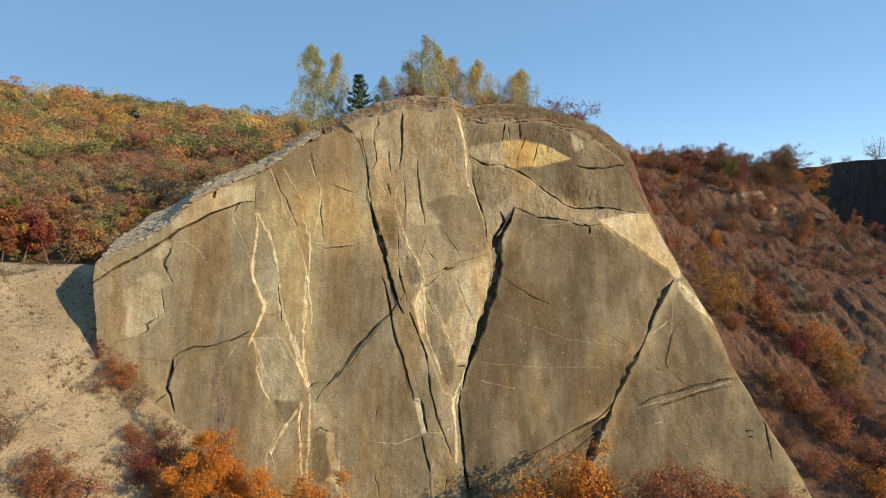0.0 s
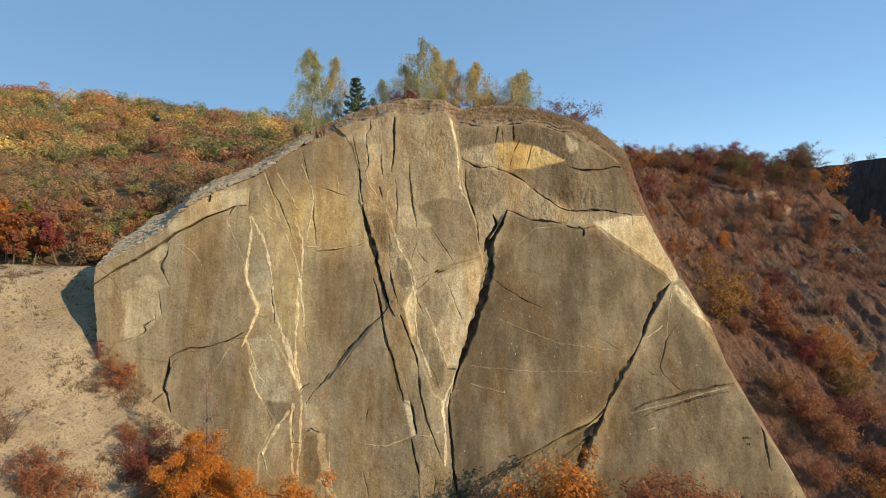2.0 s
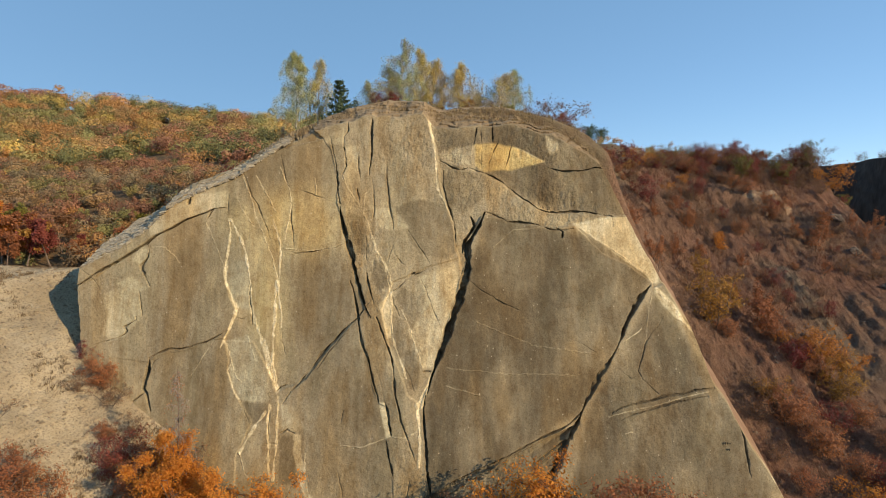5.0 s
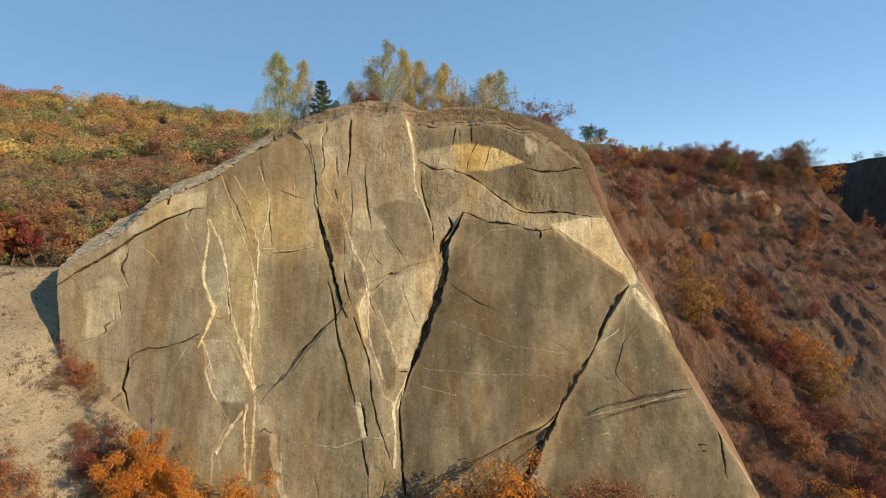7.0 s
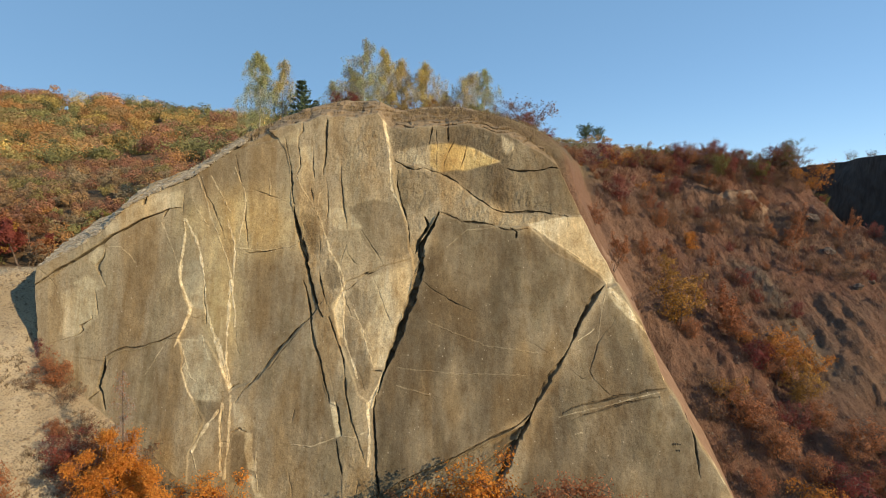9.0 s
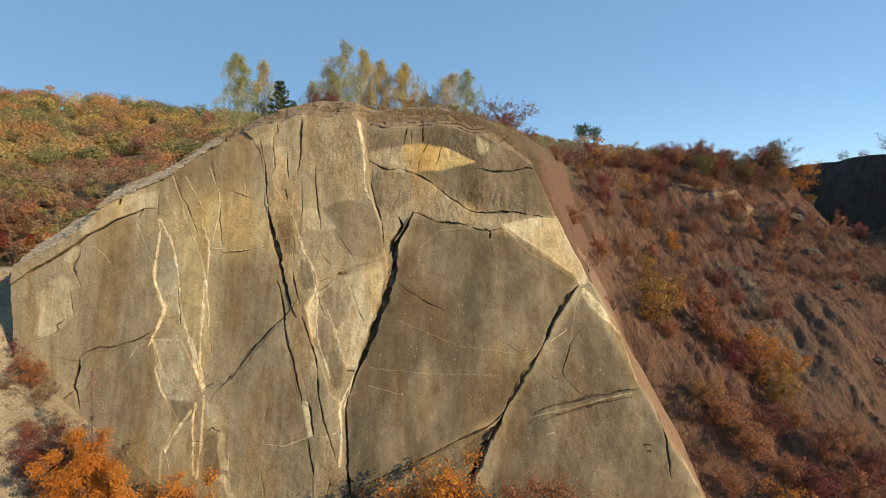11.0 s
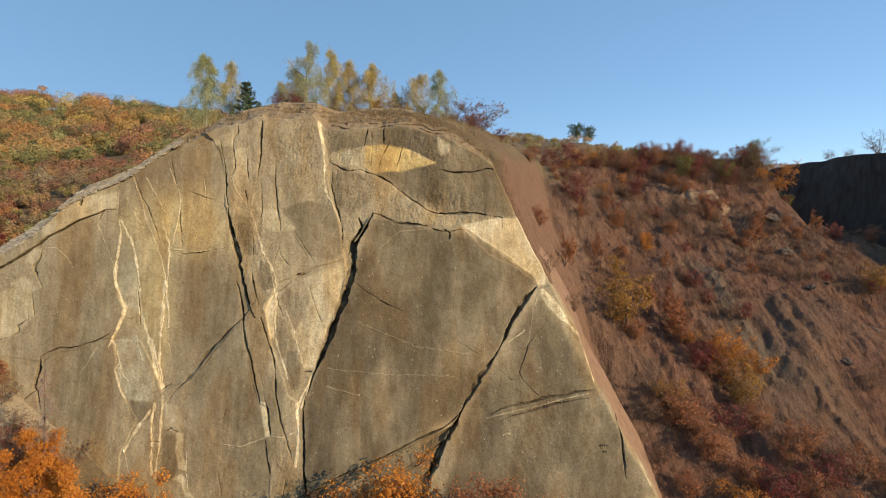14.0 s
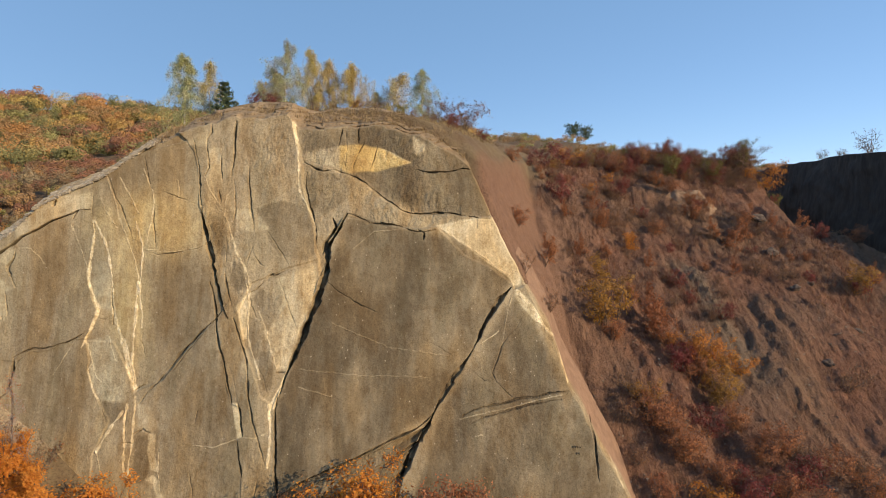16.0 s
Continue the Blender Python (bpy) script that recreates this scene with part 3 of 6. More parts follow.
CRACKS.append((0.141, 0.165, 0.094, 0.30, [(-10.84, 3.67), (-10.25, 4.02), (-9.59, 3.76)]))
CRACKS.append((0.071, 0.094, 0.047, 0.12, [(-5.74, 0.88), (-5.35, -0.39), (-5.1, -1.31)]))
CRACKS.append((0.047, 0.071, 0.047, 0.10, [(-5.48, 5.66), (-5.64, 4.69)]))
CRACKS.append((0.094, 0.094, 0.094, 0.20, [(0.28, 0.48), (0.05, -0.86)]))
CRACKS.append((0.094, 0.117, 0.094, 0.20, [(5.04, 16.42), (6.03, 15.53), (7.53, 14.59), (9.53, 13.69)]))
CRACKS.append((0.071, 0.094, 0.071, 0.12, [(-1.57, 15.29), (-1.37, 14.33), (-0.93, 13.38), (-0.59, 13.23)]))
CRACKS.append((0.047, 0.071, 0.047, 0.10, [(0.79, 16.71), (1.38, 15.25), (2.01, 13.81), (2.64, 12.38)]))
CRACKS.append((0.094, 0.117, 0.094, 0.20, [(-0.43, 9.19), (0.05, 8.5), (0.53, 7.27)]))
CRACKS.append((0.141, 0.141, 0.141, 0.25, [(1.15, 8.8), (1.83, 8.78)]))
CRACKS.append((0.047, 0.071, 0.047, 0.10, [(17.93, 8.76), (18.9, 8.04), (19.44, 8.26)]))
CRACKS.append((0.071, 0.094, 0.047, 0.12, [(-11.81, 5.71), (-11.86, 4.6), (-11.73, 2.63), (-11.52, 0.9)]))
CRACKS.append((0.094, 0.094, 0.094, 0.20, [(-11.93, 2.85), (-11.09, 2.84)]))
CRACKS.append((0.047, 0.071, 0.047, 0.08, [(-13.42, 13.74), (-14.58, 13.05), (-15.44, 13.24)]))
CRACKS.append((0.047, 0.071, 0.047, 0.08, [(-14.56, 6.62), (-14.05, 5.5), (-13.43, 4.3)]))
CRACKS.append((0.047, 0.071, 0.047, 0.10, [(-2.83, 9.23), (-2.34, 8.08), (-2.0, 6.5)]))
SEAMS.append((0.188, [(-16.2, 21.75), (-16.03, 20.68), (-16.18, 19.48), (-16.27, 18.03), (-16.38, 16.84), (-16.15, 15.89), (-15.69, 14.94), (-15.18, 13.99), (-15.43, 13.06), (-15.73, 12.12), (-16.12, 11.29), (-16.38, 10.64)]))
SEAMS.append((0.211, [(-16.06, 21.75), (-15.7, 21.07), (-15.3, 20.44), (-14.9, 19.71), (-14.58, 18.75), (-14.36, 17.79), (-14.23, 16.83), (-14.05, 15.64), (-13.97, 14.45), (-13.79, 13.61), (-13.47, 12.57), (-13.01, 11.64), (-12.74, 10.71), (-12.42, 9.56), (-12.06, 8.64), (-11.55, 7.73), (-11.29, 7.05)]))
SEAMS.append((0.094, [(-13.76, 25.59), (-13.26, 24.7), (-12.75, 23.72), (-12.35, 23.03), (-12.0, 22.39)]))
SEAMS.append((0.141, [(-12.22, 21.65), (-11.8, 20.43), (-11.54, 19.7), (-11.46, 18.49), (-11.52, 17.29), (-11.59, 16.34), (-11.66, 15.38), (-11.44, 14.44), (-11.22, 13.49), (-11.28, 12.32)]))
SEAMS.append((0.188, [(-11.78, 16.34), (-11.89, 15.15), (-11.85, 13.73), (-11.89, 12.1), (-11.89, 10.71), (-11.89, 9.33), (-11.57, 8.19), (-11.2, 7.05)]))
SEAMS.append((0.094, [(-14.96, 25.58), (-14.6, 24.6), (-14.09, 23.37), (-13.77, 22.05), (-13.3, 20.92), (-12.84, 19.85), (-12.38, 18.74), (-12.02, 17.77), (-11.8, 16.81), (-11.67, 15.86)]))
SEAMS.append((0.071, [(-15.49, 23.86), (-14.98, 22.63), (-14.38, 21.75), (-13.88, 21.07)]))
SEAMS.append((0.094, [(-11.7, 26.35), (-11.24, 25.11), (-10.84, 24.37), (-10.67, 23.38), (-10.78, 21.9), (-11.04, 20.68), (-11.16, 19.7)]))
SEAMS.append((0.071, [(-8.66, 25.37), (-8.5, 24.63), (-8.54, 23.73)]))
SEAMS.append((0.094, [(-16.07, 11.2), (-15.66, 10.27), (-15.38, 9.35), (-15.69, 8.67), (-15.42, 7.98), (-15.05, 7.07), (-14.55, 6.4)]))
SEAMS.append((0.071, [(-15.38, 9.35), (-15.12, 8.66), (-14.86, 8.07), (-14.38, 7.75)]))
SEAMS.append((0.071, [(-14.06, 11.65), (-13.68, 10.49), (-13.27, 9.57)]))
SEAMS.append((0.141, [(-13.47, 12.57), (-12.62, 11.17), (-12.08, 9.33), (-11.5, 7.51)]))
SEAMS.append((0.075, [(-6.21, 25.64), (-5.6, 24.39), (-4.94, 23.39), (-4.29, 22.39), (-3.88, 21.4), (-3.58, 20.41), (-3.27, 19.43), (-2.77, 18.44), (-2.27, 17.47), (-1.92, 16.25), (-1.67, 15.05)]))
SEAMS.append((0.094, [(-4.19, 22.4), (-4.2, 23.39), (-4.11, 23.9), (-3.81, 24.25)]))
SEAMS.append((0.113, [(-3.58, 20.41), (-3.07, 19.18), (-2.42, 17.95), (-1.77, 16.74), (-1.52, 15.05)]))
SEAMS.append((0.141, [(-1.92, 16.25), (-1.57, 14.81), (-1.56, 13.62), (-1.4, 11.51), (-0.92, 10.11), (-0.43, 9.19), (-0.19, 8.27)]))
SEAMS.append((0.094, [(-0.68, 13.85), (0.05, 12.42), (0.53, 11.01), (1.16, 9.16)]))
SEAMS.append((0.188, [(1.24, 31.19), (1.6, 29.62), (1.95, 27.79), (2.05, 26.5), (2.14, 25.21), (2.34, 24.18)]))
SEAMS.append((0.117, [(2.34, 24.18), (3.1, 22.66), (3.65, 21.39)]))
SEAMS.append((0.235, [(0.9, 5.92), (1.14, 6.67), (1.53, 7.43), (1.92, 8.24)]))
SEAMS.append((0.188, [(0.76, 6.23), (0.99, 4.68), (1.12, 2.51), (1.03, 1.57)]))
SEAMS.append((0.085, [(14.49, 21.11), (16.21, 19.92), (18.04, 18.77), (19.59, 17.58), (21.25, 16.44)]))
SEAMS.append((0.235, [(21.59, 15.42), (22.68, 14.3), (23.42, 13.15), (24.22, 12.1)]))
SEAMS.append((0.141, [(24.22, 12.1), (24.95, 11.4), (25.24, 10.43), (25.57, 8.99), (25.93, 7.81)]))
SEAMS.append((0.052, [(21.28, 15.18), (20.87, 13.95), (20.55, 12.49), (20.33, 11.05)]))
SEAMS.append((0.094, [(18.42, 11.1), (19.27, 11.56), (20.01, 12.02)]))
SEAMS.append((0.075, [(16.81, 5.08), (18.37, 5.47), (19.95, 5.82), (21.27, 6.05), (23.17, 6.57), (25.36, 6.95)]))
SEAMS.append((0.075, [(18.09, 3.8), (18.81, 3.95)]))
SEAMS.append((0.094, [(27.63, 5.13), (28.52, 3.62), (29.45, 1.61), (30.07, 0.09)]))
SEAMS.append((0.235, [(-11.82, 5.94), (-11.91, 4.6), (-11.73, 2.63), (-11.59, 0.26)]))
SEAMS.append((0.188, [(-11.14, 6.6), (-11.09, 3.94), (-11.11, 2.19), (-11.26, 0.04)]))
SEAMS.append((0.188, [(-12.17, 5.36), (-12.97, 4.39), (-13.71, 3.07), (-14.22, 2.11)]))
SEAMS.append((0.066, [(-14.22, 2.11), (-13.84, 0.89), (-13.3, 0.12)]))
SEAMS.append((0.071, [(-1.27, 3.71), (-2.3, 3.34), (-3.92, 2.79), (-5.56, 2.9)]))
SEAMS.append((0.071, [(0.75, 4.03), (-0.19, 3.61), (-1.27, 3.67)]))
SEAMS.append((0.056, [(11.3, 20.86), (9.01, 20.62), (7.15, 19.12)]))
SEAMS.append((0.071, [(-11.14, 19.12), (-9.02, 18.97), (-6.6, 19.25)]))
SEAMS.append((0.071, [(-22.88, 19.4), (-21.69, 19.25), (-20.95, 18.63), (-20.36, 17.91)]))
SEAMS.append((0.071, [(-18.19, 21.41), (-17.42, 19.72), (-16.39, 17.32)]))
SEAMS.append((0.071, [(-17.11, 11.2), (-18.22, 9.36), (-18.88, 8.36)]))
SEAMS.append((0.094, [(-8.56, 2.18), (-8.51, 0.68), (-8.19, -0.8)]))
SEAMS.append((0.056, [(6.06, 6.89), (4.61, 7.28), (3.17, 7.67)]))
SEAMS.append((0.047, [(3.19, 9.12), (8.07, 8.56), (14.57, 8.4)]))
SEAMS.append((0.047, [(5.72, 12.8), (10.66, 10.82), (15.73, 10.13)]))
STAINS_AND_SHADE.append(('pale2', [(-27.1, 15.21), (-25.83, 15.69), (-24.09, 16.01), (-23.6, 13.32), (-24.86, 11.69), (-25.89, 11.31), (-27.1, 11.69), (-26.83, 13.09)]))
STAINS_AND_SHADE.append(('pale2', [(-26.18, 16.02), (-24.69, 16.87), (-23.22, 15.68), (-23.92, 15.35)]))
STAINS_AND_SHADE.append(('pale2', [(-23.4, 20.94), (-21.33, 23.01), (-19.69, 23.99), (-17.79, 23.95), (-16.27, 24.34), (-16.33, 22.87), (-17.52, 22.73), (-19.87, 21.85), (-21.27, 21.08), (-22.91, 20.31)]))
STAINS_AND_SHADE.append(('pale2', [(-23.84, 19.73), (-23.11, 19.16), (-23.31, 18.3), (-23.86, 17.73), (-24.73, 18.2)]))
STAINS_AND_SHADE.append(('dark', [(-16.33, 23.12), (-15.78, 23.71), (-15.2, 23.51), (-14.69, 22.39), (-15.53, 21.85), (-16.16, 22.14)]))
STAINS_AND_SHADE.append(('brown2', [(-15.68, 25.58), (-13.09, 27.83), (-9.22, 28.89), (-6.75, 28.68), (-6.59, 24.39), (-10.11, 24.37), (-13.0, 23.86), (-15.4, 23.86)]))
STAINS_AND_SHADE.append(('yellow', [(-13.95, 23.37), (-10.59, 24.37), (-6.67, 23.64), (-5.73, 19.68), (-9.01, 18.72), (-11.13, 18.73), (-11.59, 16.34), (-13.35, 19.23)]))
STAINS_AND_SHADE.append(('yellow', [(-16.37, 21.17), (-14.53, 18.75), (-13.89, 13.75), (-12.62, 11.17), (-11.15, 7.05), (-11.22, 14.91), (-11.54, 19.7), (-12.94, 21.65), (-15.38, 23.12)]))
STAINS_AND_SHADE.append(('yellow', [(-13.35, 22.63), (-12.25, 23.03), (-11.71, 20.68), (-11.91, 19.22), (-12.67, 20.68)]))
STAINS_AND_SHADE.append(('grey', [(-15.9, 18.27), (-14.51, 18.03), (-14.11, 15.88), (-13.89, 13.75), (-15.09, 13.99), (-16.0, 15.65)]))
STAINS_AND_SHADE.append(('grey', [(-16.03, 11.2), (-14.06, 11.74), (-13.02, 9.34), (-11.76, 7.06), (-11.96, 6.07), (-14.41, 6.35), (-15.21, 7.53), (-15.6, 8.89), (-15.29, 9.35)]))
STAINS_AND_SHADE.append(('brown2', [(-11.13, 18.49), (-5.72, 19.44), (-4.56, 13.43), (-6.45, 11.34), (-9.2, 7.94), (-8.44, -1.31), (1.2, -1.37), (0.75, 2.08), (-1.62, 6.5), (-4.04, 10.62), (-6.45, 11.58), (-8.3, 9.29), (-10.6, 7.5)]))
STAINS_AND_SHADE.append(('pale2', [(-10.93, 6.07), (-9.8, 5.79), (-8.72, 4.28), (-9.31, 3.75), (-10.67, 3.94)]))
STAINS_AND_SHADE.append(('pale', [(-9.59, 3.71), (-8.98, 3.71), (-8.82, 1.75), (-8.42, 0.64), (-9.16, 0.81), (-9.58, 2.19)]))
STAINS_AND_SHADE.append(('pale', [(-9.64, 0.04), (-8.96, 0.43), (-8.49, 0.04), (-8.19, -0.8), (-7.53, -1.31), (-8.44, -1.31), (-8.94, -0.3)]))
# recessed panel, given only as a darker patch without relief
STAINS_AND_SHADE.append(('dark', [(-10.79, 3.5), (-9.67, 3.58), (-9.63, 2.19), (-9.25, 0.64), (-9.87, -0.17), (-10.73, -0.38)]))
STAINS_AND_SHADE.append(('dark', [(-14.31, 6.26), (-12.05, 5.98), (-11.91, 4.82), (-13.06, 4.3), (-13.54, 4.61)]))
STAINS_AND_SHADE.append(('pale', [(-2.42, 6.33), (-1.9, 6.28), (-1.32, 3.71), (-1.74, 3.5)]))
STAINS_AND_SHADE.append(('pale2', [(-7.26, 29.39), (-6.07, 29.82), (-6.15, 28.38), (-8.23, 28.5)]))
STAINS_AND_SHADE.append(('pale2', [(-6.05, 28.18), (-4.75, 28.2), (-4.83, 26.16), (-5.6, 24.64), (-6.01, 25.65)]))
STAINS_AND_SHADE.append(('pale2', [(-3.95, 23.39), (-3.2, 22.65), (-1.61, 22.65), (-0.2, 20.9), (-1.6, 20.65), (-2.94, 20.9)]))
STAINS_AND_SHADE.append(('dark', [(-1.46, 22.75), (0.81, 23.41), (3.36, 22.76), (3.92, 18.64), (3.05, 18.15), (0.8, 18.66), (-1.2, 21.4)]))
STAINS_AND_SHADE.append(('dark', [(-5.92, 22.39), (-4.28, 21.9), (-3.87, 20.41), (-3.56, 18.69), (-4.64, 18.7), (-5.24, 20.07)]))
STAINS_AND_SHADE.append(('dark', [(-3.26, 18.2), (-2.27, 17.47), (-1.77, 15.77), (-2.84, 15.54), (-3.39, 16.75)]))
STAINS_AND_SHADE.append(('dark', [(2.56, 25.73), (4.43, 26.0), (6.63, 25.77), (6.21, 23.43), (4.37, 22.15), (3.1, 23.06)]))
STAINS_AND_SHADE.append(('brown', [(1.86, 29.99), (9.33, 30.35), (14.85, 29.13), (17.64, 26.45), (18.87, 21.89), (13.35, 22.15), (9.13, 24.22), (6.01, 26.28), (2.63, 27.54)]))
STAINS_AND_SHADE.append(('pale2', [(12.06, 29.5), (12.48, 29.07), (13.13, 28.65), (13.21, 27.89), (12.52, 27.45), (12.17, 28.25)]))
STAINS_AND_SHADE.append(('pale2', [(2.68, 27.91), (5.52, 28.38), (5.64, 26.54), (4.96, 26.48), (3.4, 26.72), (2.47, 27.18)]))
STAINS_AND_SHADE.append(('yellowstrong', [(5.46, 28.43), (7.12, 28.52), (9.15, 28.19), (10.6, 27.52), (11.94, 26.85), (10.56, 26.5), (8.66, 26.05), (6.26, 25.92), (5.64, 26.49)]))
STAINS_AND_SHADE.append(('pale', [(9.15, 28.19), (10.6, 27.63), (11.94, 26.85), (10.84, 26.62), (9.5, 27.13)]))
STAINS_AND_SHADE.append(('pale', [(14.49, 21.11), (17.17, 21.73), (19.14, 21.73), (20.0, 21.84), (20.79, 20.57), (21.7, 17.96), (22.09, 15.92), (21.35, 15.83), (20.36, 16.96), (19.06, 17.74), (17.52, 19.03), (16.2, 19.81)]))
STAINS_AND_SHADE.append(('pale', [(21.38, 15.53), (22.28, 15.16), (23.18, 13.89), (24.17, 12.2), (22.96, 13.01), (22.24, 13.91), (21.52, 14.82)]))
STAINS_AND_SHADE.append(('pale2', [(0.54, 16.62), (2.79, 17.42), (4.01, 17.9), (4.17, 15.7), (3.34, 12.84), (2.63, 11.21), (2.03, 9.15), (1.06, 9.07), (0.29, 11.48), (0.88, 13.59), (1.38, 15.01)]))
STAINS_AND_SHADE.append(('pale', [(2.79, 17.18), (3.9, 17.75), (4.17, 15.7), (3.24, 13.08), (2.63, 11.45), (3.06, 14.27)]))
STAINS_AND_SHADE.append(('dark', [(-1.32, 14.81), (-0.69, 15.76), (0.39, 15.17), (0.88, 13.59), (0.19, 12.05), (-0.39, 13.61)]))
STAINS_AND_SHADE.append(('pale2', [(-0.59, 13.23), (0.19, 12.05), (0.78, 13.59), (1.52, 12.87), (1.17, 11.0), (0.77, 9.4), (0.29, 11.02)]))
STAINS_AND_SHADE.append(('dark', [(-0.34, 10.57), (0.53, 10.46), (0.92, 9.16), (0.77, 7.35), (0.29, 7.36), (-0.29, 8.73)]))
STAINS_AND_SHADE.append(('dark', [(-1.56, 13.62), (-1.07, 13.29), (-0.63, 13.09), (-0.39, 11.49), (-0.39, 10.1), (-0.77, 9.88), (-1.31, 11.04)]))
STAINS_AND_SHADE.append(('pale', [(-2.73, 14.35), (-1.81, 15.2), (-1.56, 13.62), (-1.5, 11.6), (-1.89, 11.52), (-2.24, 12.69)]))
STAINS_AND_SHADE.append(('pale', [(0.9, 5.92), (1.15, 6.9), (1.83, 8.46), (2.12, 8.69), (1.63, 7.11), (1.24, 5.91)]))
STAINS_AND_SHADE.append(('brown', [(6.7, 22.05), (13.53, 20.5), (16.2, 19.81), (21.13, 16.34), (17.85, 10.64), (14.6, 5.59), (8.3, 2.15), (1.43, -1.37), (1.48, 6.44), (4.26, 14.74)]))
STAINS_AND_SHADE.append(('brown', [(21.25, 14.93), (25.61, 8.52), (29.87, -0.11), (28.39, -2.19), (12.83, -1.61), (15.39, 6.11)]))
STAINS_AND_SHADE.append(('brown2', [(-22.64, 13.09), (-16.48, 13.06), (-16.39, 10.74), (-15.27, 6.62), (-16.04, 3.06), (-21.25, 3.93), (-22.45, 8.91)]))
STAINS_AND_SHADE.append(('brown2', [(-22.4, 19.49), (-17.22, 20.69), (-16.38, 16.84), (-16.48, 13.06), (-19.26, 11.68), (-21.69, 13.08)]))
# whole undercut toned darker, for the shade below the great slab's overhang
STAINS_AND_SHADE += [('dark', slab[4]) for slab in SLABS if slab[0] == 'bedded']


# ---- the lie of the land ----
def smooth(a, b, v):
    t = np.clip((v - a) / (b - a), 0, 1)
    return t * t * (3 - 2 * t)


def face_y(x, z):
    """How far ahead the old quarry face stands at x and height z."""
    c = FACE
    return c[0] + c[1] * x + c[2] * z + c[3] * x * x + c[4] * x * z + c[5] * z * z


BROW_X = [-31.0, -29.4, -25.7, -23.4, -21.3, -18.7, -15.4, -13.8, -11.9, -8.7, -6.3, -4.3, -1.2, 0.8, 1.8, 5.0, 9.3, 12.1, 14.8, 17.2, 18.5, 20.1, 22.2, 24.4, 25.9, 28.4, 30.1, 33.0]
BROW_Z = [10.0, 17.4, 19.2, 20.8, 23.0, 24.2, 25.6, 26.8, 28.1, 29.4, 30.4, 30.8, 31.0, 31.2, 29.9, 30.1, 30.2, 29.5, 28.1, 26.6, 23.8, 20.3, 15.9, 12.1, 7.6, 3.0, -0.1, -6.0]
TOP_X = [-31.0, -29.4, -26.9, -24.9, -22.7, -20.7, -18.4, -16.4, -14.9, -12.9, -10.3, -7.7, -5.1, -2.7, 0.3, 1.6, 2.5, 5.3, 8.2, 11.3, 13.9, 15.7, 17.4, 18.5, 20.1, 22.2, 24.4, 25.9, 28.4, 30.1, 33.0]
TOP_Z = [9.0, 19.2, 21.4, 22.4, 23.7, 24.6, 25.4, 26.2, 27.5, 28.7, 30.1, 31.1, 32.0, 32.5, 32.5, 32.0, 31.8, 32.3, 32.2, 31.4, 30.5, 29.4, 27.6, 24.0, 20.5, 16.1, 12.3, 7.8, 3.2, 0.1, -6.0]


def land(x, y):
    """Height of the ground, without its fine relief."""
    # floor and the pale bank at the foot of the face
    floor = -2.4 + 0.02 * np.maximum(0, 30 - y) + 0 * x
    bank = 4.3 - 0.62 * (x + 25) + 0.38 * (y - 39)
    bank = np.minimum(bank, 16.4 + 0.02 * (y - 52) - 0.01 * (x + 40))
    # wooded hill
    up = np.maximum(0, y - 55)
    hill = 15.6 + 0.42 * np.minimum(up, 20) + 0.235 * np.clip(up - 20, 0, 118) - 0.10 * np.maximum(0, up - 140)
    hill = hill + 0.11 * np.clip(-x - 70, -60, 220) * smooth(80, 180, y)
    hill = np.where(y < 55, -10, hill) - 40 * smooth(-22, 30, x) * (1 - smooth(120, 260, y))
    # far slope behind the dome
    rise = np.clip(0.128 - 0.0004 * (x - 30) - 0.0014 * np.maximum(0, x - 75), 0.0, 0.128)
    back = 33.3 + rise * np.clip(y - 96, -60, 215) - 3.8 * np.maximum(smooth(28, 58, x), 0.85 * smooth(20, 28, x) * smooth(190, 110, y)) - 0.12 * np.maximum(0, y - 311)
    back = np.where(y < 70, -10, back) - 30 * (1 - smooth(74, 97, y))
    back = back - 50 * smooth(0, -40, x) * (1 - smooth(150, 280, y))
    back = back - 45 * smooth(-0.06, -0.16, x / np.maximum(y, 60))
    # scree slope
    scree = 0.68 * (y - 52) - 0.15 * (np.maximum(x, 30) - 50) - 0.9 * np.maximum(0, 16 - x)
    scree = scree + 4.0 * smooth(38, 24, x) * smooth(54, 64, y)
    scree = scree + 1.5 * smooth(62, 80, x) * smooth(66, 80, y)
    scree = np.minimum(scree, 29.0 + 0.012 * (y - 95))
    # dome
    xs = x - 0.20 * np.clip(y - 50, 0, 45) * smooth(6, 15, x)
    brow, top = np.interp(xs, BROW_X, BROW_Z), np.interp(xs, TOP_X, TOP_Z)
    yb = face_y(np.clip(x, -30, 30), brow)
    dome = np.minimum(brow + 0.75 * (y - yb), top + 0.045 * (y - yb - 3))
    dome = np.minimum(dome, (y - face_y(np.clip(x, -30, 30), 0) - 1.2) * 3.6 - 1.5)
    dome = np.where(y < 40, -10, dome) - 40 * smooth(110, 170, y)
    out = np.maximum(np.maximum(floor, bank), np.maximum(hill, back))
    out = np.maximum(out, np.maximum(scree, dome))
    # pit beyond the ridge
    pit = smooth(60.5, 67, x) * smooth(86.5, 92, y + 0.55 * (x - 62)) * smooth(180, 162, y) * smooth(170, 150, x)
    return out + pit * (np.minimum(out, 13.0) - out)


